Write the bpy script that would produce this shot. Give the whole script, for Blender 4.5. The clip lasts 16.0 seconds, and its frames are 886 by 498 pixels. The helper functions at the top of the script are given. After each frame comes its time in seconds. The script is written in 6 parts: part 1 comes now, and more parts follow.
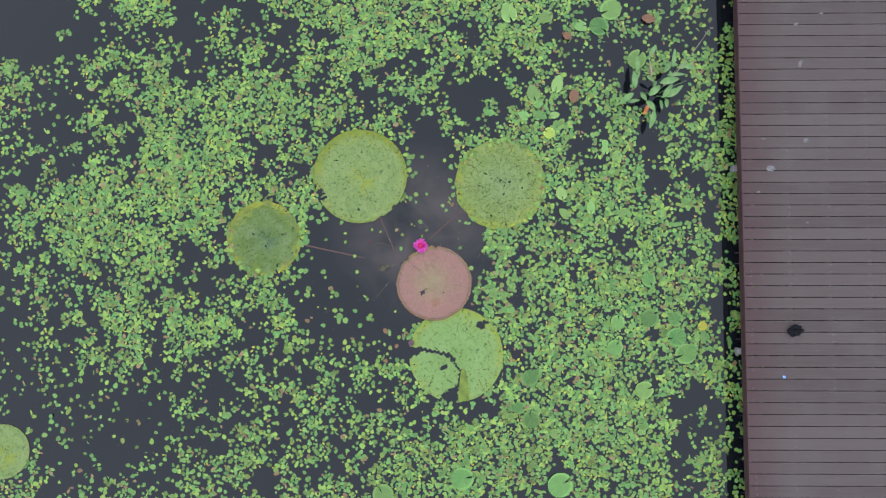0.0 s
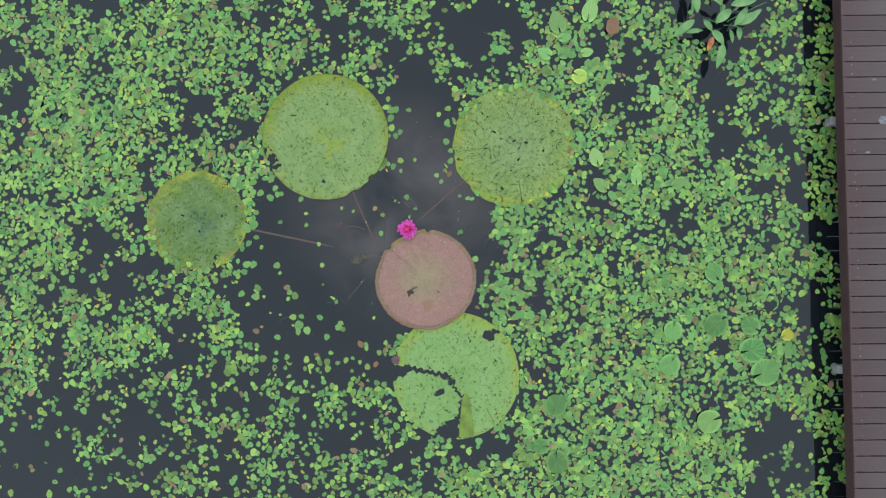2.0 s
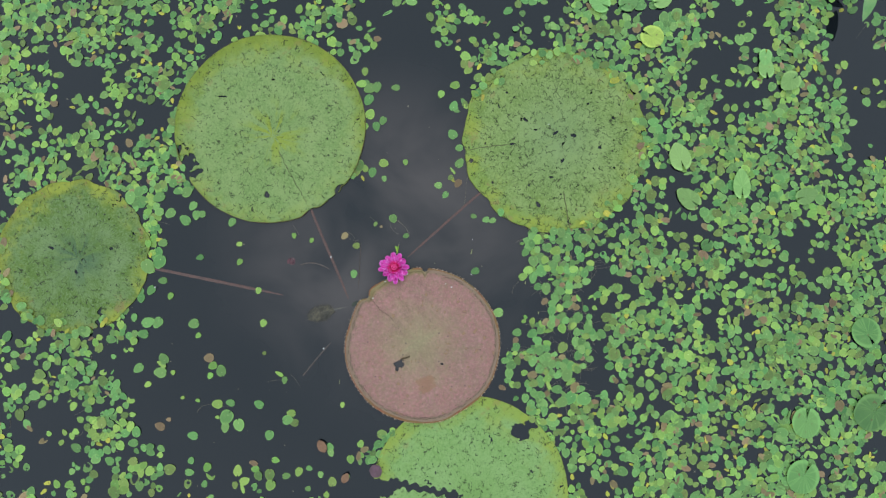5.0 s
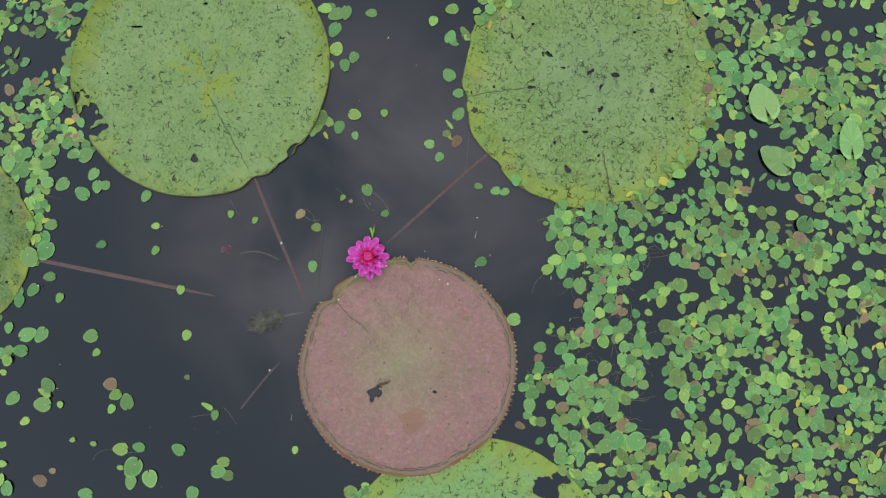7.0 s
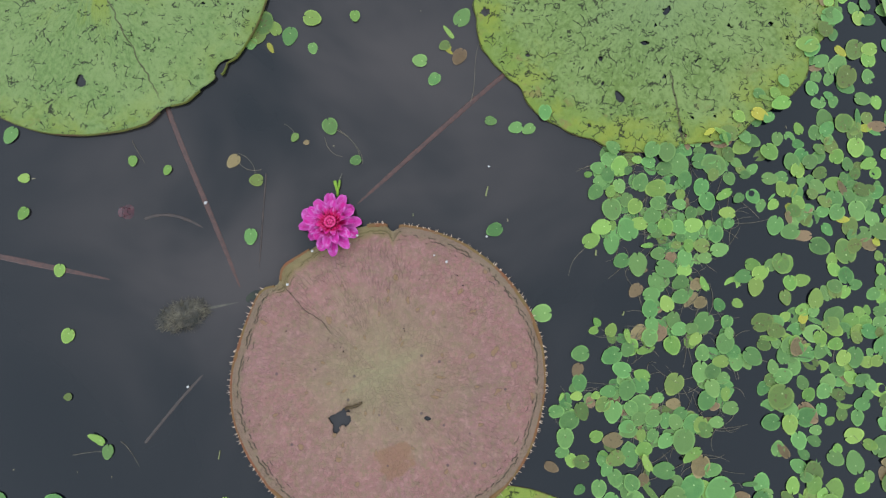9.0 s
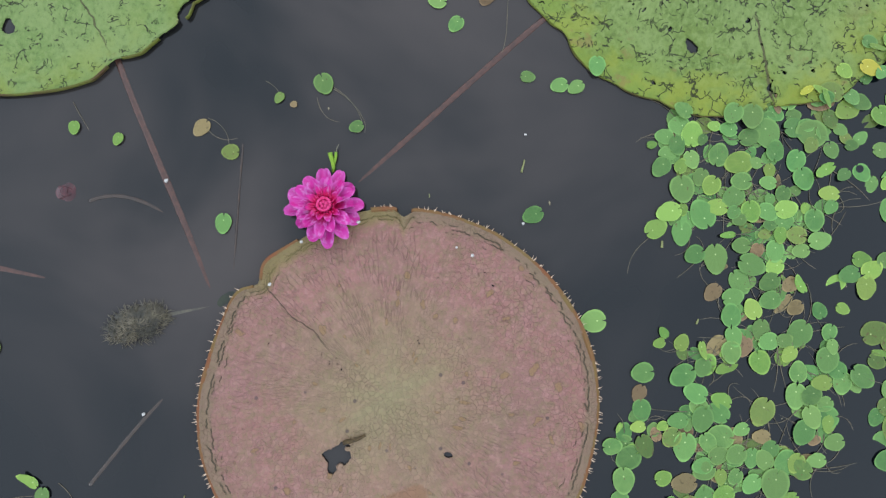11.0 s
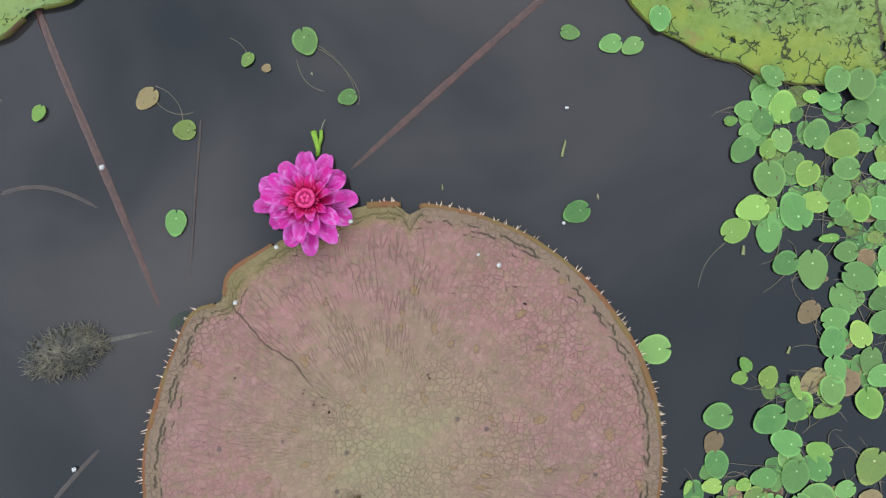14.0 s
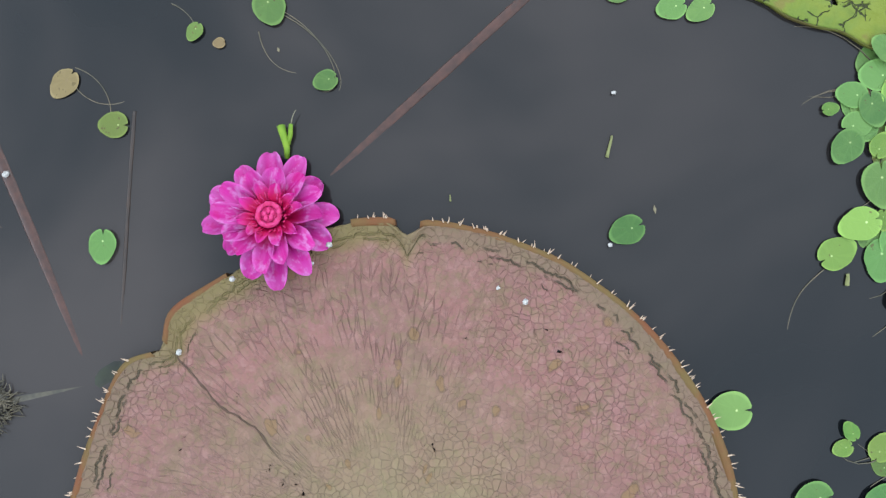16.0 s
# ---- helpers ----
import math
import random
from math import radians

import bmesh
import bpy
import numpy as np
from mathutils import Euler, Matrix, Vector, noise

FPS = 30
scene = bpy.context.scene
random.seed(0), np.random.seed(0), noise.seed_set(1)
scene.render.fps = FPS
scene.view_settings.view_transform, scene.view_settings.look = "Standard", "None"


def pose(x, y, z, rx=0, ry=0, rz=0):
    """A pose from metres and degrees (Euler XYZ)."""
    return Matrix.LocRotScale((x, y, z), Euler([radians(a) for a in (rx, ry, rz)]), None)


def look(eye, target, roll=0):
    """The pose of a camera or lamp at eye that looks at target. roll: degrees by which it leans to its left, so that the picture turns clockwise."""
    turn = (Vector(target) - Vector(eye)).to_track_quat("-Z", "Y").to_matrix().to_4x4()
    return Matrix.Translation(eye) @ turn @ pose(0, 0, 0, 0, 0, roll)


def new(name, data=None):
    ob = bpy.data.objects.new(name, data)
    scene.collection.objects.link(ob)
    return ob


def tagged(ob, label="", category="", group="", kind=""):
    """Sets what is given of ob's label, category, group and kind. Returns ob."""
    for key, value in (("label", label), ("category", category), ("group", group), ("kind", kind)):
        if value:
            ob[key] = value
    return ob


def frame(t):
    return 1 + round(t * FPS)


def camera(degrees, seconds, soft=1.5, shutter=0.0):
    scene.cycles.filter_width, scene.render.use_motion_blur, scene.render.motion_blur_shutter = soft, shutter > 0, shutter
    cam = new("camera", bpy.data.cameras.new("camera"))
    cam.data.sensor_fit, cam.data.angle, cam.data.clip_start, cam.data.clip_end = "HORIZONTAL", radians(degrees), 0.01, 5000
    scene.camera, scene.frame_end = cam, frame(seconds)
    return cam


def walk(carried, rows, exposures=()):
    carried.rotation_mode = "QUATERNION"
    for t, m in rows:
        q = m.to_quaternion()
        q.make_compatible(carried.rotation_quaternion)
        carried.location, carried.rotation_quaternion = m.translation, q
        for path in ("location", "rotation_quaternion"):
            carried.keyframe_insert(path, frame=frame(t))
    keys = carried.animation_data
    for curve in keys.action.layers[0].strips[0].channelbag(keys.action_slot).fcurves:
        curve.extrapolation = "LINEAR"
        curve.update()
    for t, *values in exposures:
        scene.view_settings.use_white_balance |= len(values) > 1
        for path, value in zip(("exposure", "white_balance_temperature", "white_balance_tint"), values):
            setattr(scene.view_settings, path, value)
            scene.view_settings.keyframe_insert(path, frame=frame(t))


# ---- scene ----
# ---- camera: a drone that sinks towards one pad ----
cam = camera(72.4, 16.0, soft=1.3)
ROWS = [
    (0, 0.000, 0.000, 8.200, 2.83, 0.67, 0.00),
    (0.5, 0.023, 0.044, 7.648, 2.42, 0.72, -0.14),
    (1, 0.016, 0.043, 7.092, 2.21, 0.57, -0.30),
    (1.5, 0.007, 0.044, 6.574, 2.07, 0.48, -0.37),
    (2, 0.036, 0.050, 6.102, 1.87, 0.73, -0.39),
    (2.5, 0.036, 0.090, 5.682, 1.71, 0.80, -0.47),
    (3, 0.023, 0.147, 5.299, 2.54, 0.82, -0.40),
    (3.5, -0.004, 0.214, 4.950, 3.42, 0.72, -0.45),
    (4, -0.051, 0.303, 4.622, 3.67, 0.34, -0.50),
    (6.5, -0.005, 0.217, 3.136, 5.22, 0.99, -0.87),
    (7, 0.007, 0.202, 2.869, 5.61, 1.08, -0.83),
    (7.5, 0.003, 0.187, 2.621, 5.91, 0.94, -0.85),
    (8, -0.005, 0.200, 2.396, 5.39, 0.64, -0.79),
    (8.5, -0.003, 0.203, 2.176, 4.87, 0.71, -0.86),
    (9, -0.009, 0.203, 1.977, 4.54, 0.77, -0.83),
    (9.5, -0.023, 0.197, 1.805, 4.45, 0.86, -0.83),
    (12, -0.098, 0.256, 1.482, 3.55, 0.74, -0.76),
    (12.5, -0.100, 0.262, 1.432, 3.52, 0.71, -0.73),
    (13, -0.104, 0.280, 1.380, 2.97, 0.61, -0.64),
    (13.5, -0.109, 0.296, 1.295, 2.45, 0.67, -0.76),
    (14, -0.119, 0.297, 1.208, 2.55, 0.59, -0.80),
    (14.5, -0.115, 0.317, 1.129, 2.28, 0.89, -0.84),
    (15, -0.119, 0.341, 1.057, 1.93, 0.93, -0.93),
    (15.5, -0.126, 0.360, 0.988, 1.73, 0.95, -0.99),
    (16, -0.127, 0.371, 0.924, 1.63, 0.99, -1.03),
]
walk(cam, [(t, pose(x, y, z, rx, ry, rz)) for t, x, y, z, rx, ry, rz in ROWS], exposures=[(0.0, 0.17, 6600, 19), (1.0, 0.12, 6560, 14), (2.0, 0.07, 6500, 8), (3.5, 0.0, 6480, 6), (4.2, -0.01, 6520, 7), (7.0, -0.11, 6500, 14), (9.0, -0.08, 6500, 13), (12.5, 0.02, 6600, 13), (16.0, 0.13, 6500, 11)])

# ---- world: a bright overcast sky ----
SKY, SUN = 3.0, 0.8
world = bpy.data.worlds.new("overcast")
scene.world = world
world.use_nodes = True
wn, wl = world.node_tree.nodes, world.node_tree.links
sky = wn.new("ShaderNodeTexSky")
sky.sky_type, sky.sun_disc = "NISHITA", False
sky.sun_elevation, sky.sun_rotation, sky.dust_density = radians(38), radians(202), 2.0
dim = wn.new("ShaderNodeVectorMath")
dim.operation = "SCALE"
dim.inputs["Scale"].default_value = 0.10
wl.new(sky.outputs[0], dim.inputs[0])
cloud = wn.new("ShaderNodeMix")
cloud.data_type = "RGBA"
cloud.inputs[0].default_value = 0.85
cloud.inputs[7].default_value = (0.79, 0.94, 1.09, 1)
wl.new(dim.outputs[0], cloud.inputs[6])
wl.new(cloud.outputs[2], wn["Background"].inputs[0])
wn["Background"].inputs[1].default_value = SKY
sun = new("sun", bpy.data.lights.new("sun", "SUN"))
sun.data.energy, sun.data.angle, sun.data.color = SUN, radians(35), (1.0, 0.97, 0.92)
sun.matrix_world = look((3.0, 7.4, 6.2), (0, 0, 0))


# ---- node helpers ----
REFLECTANCE = 1.33


class Mat:
    def __init__(self, name, rough=0.5, spec=0.5):
        self.m = bpy.data.materials.new(name)
        self.m.use_nodes = True
        self.t = self.m.node_tree
        self.b = self.t.nodes["Principled BSDF"]
        self.b.inputs["Roughness"].default_value = rough
        self.b.inputs["Specular IOR Level"].default_value = spec

    def n(self, kind, **props):
        node = self.t.nodes.new("ShaderNode" + kind)
        for k, v in props.items():
            setattr(node, k, v)
        return node

    def put(self, socket, v):
        if isinstance(v, bpy.types.NodeSocket):
            self.t.links.new(v, socket)
        elif isinstance(v, (tuple, list)) and socket.type == "RGBA" and len(v) == 3:
            socket.default_value = (*v, 1)
        else:
            socket.default_value = v

    def math(self, op, a, b=0.0, c=None):
        node = self.n("Math", operation=op)
        self.put(node.inputs[0], a)
        self.put(node.inputs[1], b)
        if c is not None:
            self.put(node.inputs[2], c)
        return node.outputs[0]

    def mix(self, f, a, b, blend="MIX"):
        node = self.n("Mix", data_type="RGBA", blend_type=blend)
        self.put(node.inputs[0], f)
        self.put(node.inputs[6], a)
        self.put(node.inputs[7], b)
        return node.outputs[2]

    def ramp(self, v, lo, hi, a=0.0, b=1.0):
        node = self.n("MapRange", interpolation_type="SMOOTHSTEP")
        for k, x in enumerate((v, lo, hi, a, b)):
            self.put(node.inputs[k], x)
        return node.outputs[0]

    def noise(self, vec, scale, detail=3.0, rough=0.5, distort=0.0, out=0):
        node = self.n("TexNoise")
        self.put(node.inputs["Vector"], vec)
        self.put(node.inputs["Scale"], scale)
        self.put(node.inputs["Detail"], detail)
        self.put(node.inputs["Roughness"], rough)
        self.put(node.inputs["Distortion"], distort)
        return node.outputs[out]

    def voronoi(self, vec, scale, feature="DISTANCE_TO_EDGE", rand=1.0, out=0):
        node = self.n("TexVoronoi", feature=feature)
        self.put(node.inputs["Vector"], vec)
        self.put(node.inputs["Scale"], scale)
        self.put(node.inputs["Randomness"], rand)
        return node.outputs[out]

    def obj(self):
        return self.n("TexCoord").outputs["Object"]

    def xyz(self, v):
        node = self.n("SeparateXYZ")
        self.put(node.inputs[0], v)
        return node.outputs

    def vec(self, x, y, z):
        node = self.n("CombineXYZ")
        for k, v in enumerate((x, y, z)):
            self.put(node.inputs[k], v)
        return node.outputs[0]

    def add(self, a, b, scale=1.0):
        """a + b * scale, for vectors."""
        node = self.n("VectorMath", operation="MULTIPLY_ADD")
        self.put(node.inputs[0], b)
        self.put(node.inputs[1], (scale,) * 3)
        self.put(node.inputs[2], a)
        return node.outputs[0]

    def bump(self, h, strength=0.3, dist=0.01):
        node = self.n("Bump")
        self.put(node.inputs["Height"], h)
        self.put(node.inputs["Strength"], strength)
        self.put(node.inputs["Distance"], dist)
        self.put(self.b.inputs["Normal"], node.outputs[0])

    def color(self, c):
        lift = self.n("VectorMath", operation="SCALE")
        lift.inputs["Scale"].default_value = REFLECTANCE
        self.put(lift.inputs[0], c)
        self.put(self.b.inputs["Base Color"], lift.outputs[0])
        return self

    def see_through(self, f):
        """Real holes where f is 1."""
        mixer, clear = self.n("MixShader"), self.n("BsdfTransparent")
        self.put(mixer.inputs[0], f)
        self.t.links.new(self.b.outputs[0], mixer.inputs[1])
        self.t.links.new(clear.outputs[0], mixer.inputs[2])
        self.t.links.new(mixer.outputs[0], self.t.nodes["Material Output"].inputs[0])


def geometry_random(s, island):
    return s.n("NewGeometry").outputs["Random Per Island"] if island else s.n("ObjectInfo").outputs["Random"]


# ---- materials ----
def leaf_material(name, dark, light, island, dot=(0.20, 0.24, 0.10), gloss=0.42, spots=0.0, vein_force=0.13):
    """A small floating leaf: mapped so that (0.5, 0.5) is its middle and the notch lies towards u = 1."""
    s = Mat(name, gloss, 0.14)
    uv = s.n("UVMap").outputs[0]
    r = geometry_random(s, island)
    u, v, _ = s.xyz(uv)
    du, dv = s.math("SUBTRACT", u, 0.64), s.math("SUBTRACT", v, 0.5)
    d = s.math("SQRT", s.math("ADD", s.math("MULTIPLY", du, du), s.math("MULTIPLY", dv, dv)))
    there = s.add(uv, s.vec(r, r, r), 37.0)
    base = s.mix(s.math("FRACT", s.math("MULTIPLY", r, 7.31)), dark, light)
    base = s.mix(s.ramp(s.noise(there, 3.0, 3), 0.35, 0.75, 0.0, 0.45), base, light)
    ang = s.vec(s.math("DIVIDE", du, s.math("ADD", d, 0.01)), s.math("DIVIDE", dv, s.math("ADD", d, 0.01)), r)
    vein = s.ramp(s.noise(ang, 3.2 if vein_force < 0.3 else 6.5, 1), 0.52, 0.62, 0.0, vein_force)
    base = s.mix(vein, base, tuple(1.25 * c for c in light))
    eu, ev = s.math("SUBTRACT", u, 0.5), s.math("MULTIPLY", s.math("SUBTRACT", v, 0.5), 1.18)
    rim = s.math("SQRT", s.math("ADD", s.math("MULTIPLY", eu, eu), s.math("MULTIPLY", ev, ev)))
    base = s.mix(s.ramp(rim, 0.42, 0.5, 0.0, 0.55), base, tuple(1.55 * c for c in light))
    base = s.mix(s.ramp(d, 0.040, 0.010, 0.0, 0.40), base, dot)
    blot = s.ramp(s.noise(there, 6.0, 2), 0.68 - spots, 0.72 - spots)
    base = s.mix(s.math("MULTIPLY", blot, 0.75), base, (0.05, 0.035, 0.015))
    value = s.n("HueSaturation")
    s.put(value.inputs["Value"], s.ramp(s.math("FRACT", s.math("MULTIPLY", r, 17.77)), 0.0, 1.0, 0.74, 1.16))
    s.put(value.inputs["Hue"], s.ramp(s.math("FRACT", s.math("MULTIPLY", r, 31.3)), 0.0, 1.0, 0.485, 0.512))
    s.put(value.inputs["Color"], base)
    s.color(value.outputs[0])
    s.bump(s.math("ADD", s.noise(there, 9.0, 3), s.math("MULTIPLY", vein, 1.5)), 0.25, 0.004)
    return s.m


TONES = {
    "green": ((0.031, 0.078, 0.020), (0.058, 0.111, 0.029)),
    "fresh": ((0.056, 0.114, 0.020), (0.090, 0.138, 0.028)),
    "olive": ((0.034, 0.064, 0.015), (0.060, 0.084, 0.019)),
    "yellow": ((0.120, 0.128, 0.014), (0.150, 0.138, 0.018)),
    "brown": ((0.062, 0.042, 0.018), (0.102, 0.072, 0.034)),
}
SINGLE = {k: leaf_material("leaf_" + k, *v, False, spots=0.06 if k in ("olive", "brown") else -0.02, dot=(0.09, 0.05, 0.03) if k == "brown" else (0.42, 0.5, 0.22)) for k, v in TONES.items()}
SINGLE["folded"] = SINGLE["fresh"]
BROAD = {k: leaf_material("broad_" + k, *(tuple(0.84 * c for c in tone) for tone in v), False, dot=v[1], vein_force=0.5) for k, v in TONES.items()}
BROAD["pale"] = leaf_material("broad_pale", (0.052, 0.108, 0.028), (0.072, 0.126, 0.036), False, dot=(0.09, 0.14, 0.05), vein_force=0.4)
BROAD["veined"] = leaf_material("broad_veined", (0.080, 0.118, 0.018), (0.110, 0.136, 0.024), False, dot=(0.06, 0.04, 0.02), spots=0.03, vein_force=0.7)
MASSED = {k: leaf_material("leaf_mass_" + k, *v, True, spots=0.06 if k in ("olive", "brown") else -0.02, dot=(0.09, 0.05, 0.03) if k == "brown" else (0.42, 0.5, 0.22)) for k, v in TONES.items()}


def pad_material(name, radius, field, mottle, heart, rim, marks=0.5, holes=0.0, seams=(), heart_at=(0.0, 0.0), heart_reach=0.5, heart_force=0.6, star=(0.15, 0.6, 0.35), grit=0.26, stain=0.0):
    """The upper side of a giant pad: radial streaks, network of veins, bites and cracks."""
    s = Mat(name, 0.6, 0.12)
    p = s.obj()
    x, y, z = s.xyz(p)
    x, y = s.math("SUBTRACT", x, heart_at[0]), s.math("SUBTRACT", y, heart_at[1])
    r = s.math("SQRT", s.math("ADD", s.math("MULTIPLY", x, x), s.math("MULTIPLY", y, y)))
    inv = s.math("DIVIDE", 1.0, s.math("ADD", r, 0.004))
    cx, cy = s.math("MULTIPLY", x, inv), s.math("MULTIPLY", y, inv)
    spoke = s.vec(s.math("MULTIPLY", cx, 1.0), s.math("MULTIPLY", cy, 1.0), s.math("MULTIPLY", r, 1.6))
    rays = s.noise(spoke, 3.2, 4, 0.55)
    fine = s.noise(s.add(s.vec(cx, cy, s.math("MULTIPLY", r, 1.8)), s.noise(p, 14.0, 2, out=1), 0.03), 34.0, 4, 0.6)
    base = s.mix(s.ramp(s.noise(p, 5.0, 4, 0.6), 0.35, 0.7), field, mottle)
    base = s.mix(s.ramp(fine, 0.48, 0.62, 0.0, 0.75), base, mottle)
    base = s.mix(s.ramp(fine, 0.46, 0.34, 0.0, 0.5), base, tuple(0.6 * c for c in field))
    near = s.math("MULTIPLY", s.ramp(r, radius * heart_reach, 0.0), s.ramp(rays, star[0], star[1], star[2], 1.0))
    base = s.mix(s.math("MULTIPLY", near, heart_force), base, heart)
    edge = s.ramp(s.math("ADD", r, s.math("MULTIPLY", s.math("SUBTRACT", s.noise(p, 9.0, 3), 0.5), 0.24)), radius * 0.82, radius * 1.06)
    base = s.mix(s.math("MULTIPLY", edge, 0.85), base, rim)
    speck = s.ramp(s.noise(p, 85.0, 4, 0.75), 0.48, 0.72, 0.0, grit)
    base = s.mix(speck, base, tuple(0.45 * c for c in field))
    height = s.math("ADD", s.math("MULTIPLY", s.noise(p, 60.0, 3), 0.5), s.math("MULTIPLY", fine, 0.9))
    if stain:
        # yellowed and browned places towards the edge
        out = s.ramp(r, radius * 0.62, radius * 0.98)
        old = s.math("MULTIPLY", out, s.ramp(s.noise(s.add(p, (4.0, 2.0, 0.0)), 6.0, 4, 0.65), 0.46, 0.62, 0.0, stain))
        base = s.mix(old, base, (0.106, 0.116, 0.014))
        sere = s.math("MULTIPLY", out, s.ramp(s.noise(s.add(p, (1.0, 7.0, 0.0)), 8.0, 4, 0.7), 0.58, 0.66, 0.0, stain))
        base = s.mix(sere, base, (0.092, 0.060, 0.022))
    if marks:
        warp = s.add(p, s.noise(p, 18.0, 2, out=1), 0.05)
        line = s.math("ABSOLUTE", s.math("SUBTRACT", s.noise(warp, 40.0, 2, 0.55), 0.5))
        pick = s.ramp(s.noise(s.add(p, (3.1, 1.7, 0.4)), 31.0, 2), 0.65 - 0.08 * marks, 0.68 - 0.08 * marks)
        scratch = s.math("MULTIPLY", s.math("MULTIPLY", s.ramp(line, 0.028, 0.013), pick), s.ramp(s.noise(s.add(p, (0.3, 5.0, 0.0)), 5.0, 2), 0.28, 0.50, 0.2, 1.0))
        # branching cracks along the vein network
        vein = s.voronoi(s.add(p, s.noise(p, 32.0, 3, out=1), 0.032), 24.0)
        split = s.math("MULTIPLY", s.ramp(vein, 0.035, 0.014), s.ramp(s.noise(s.add(p, (2.0, 9.0, 1.0)), 19.0, 2), 0.65 - 0.08 * marks, 0.69 - 0.08 * marks))
        scratch = s.math("MAXIMUM", scratch, split)
        base = s.mix(s.math("MULTIPLY", scratch, 0.90), base, (0.010, 0.010, 0.005))
        height = s.math("SUBTRACT", height, s.math("MULTIPLY", scratch, 2.5))
    for sx, sy, tx, ty, wide in seams:
        # a crack from one point to another
        q = s.add(p, s.noise(p, 22.0, 3, out=1), 0.03)
        qx, qy, _ = s.xyz(q)
        qx, qy = s.math("SUBTRACT", qx, sx + 0.015), s.math("SUBTRACT", qy, sy + 0.015)
        lx, ly = tx - sx, ty - sy
        n = math.hypot(lx, ly)
        lx, ly = lx / n, ly / n
        along = s.math("ADD", s.math("MULTIPLY", qx, lx), s.math("MULTIPLY", qy, ly))
        away = s.math("ABSOLUTE", s.math("SUBTRACT", s.math("MULTIPLY", qy, lx), s.math("MULTIPLY", qx, ly)))
        on = s.math("MULTIPLY", s.ramp(along, -0.01, 0.02), s.ramp(along, n, n * 0.8))
        cut = s.math("MULTIPLY", s.ramp(away, wide, wide * 0.3), on)
        base = s.mix(s.math("MULTIPLY", cut, 0.8), base, (0.03, 0.022, 0.012))
        height = s.math("SUBTRACT", height, cut)
    s.color(base)
    s.bump(height, 0.7, 0.004)
    if holes:
        bite = s.ramp(s.noise(s.add(p, s.noise(p, 40.0, 2, out=1), 0.02), 21.0, 2), 0.73 - 0.05 * holes, 0.735 - 0.05 * holes)
        s.see_through(bite)
    return s.m


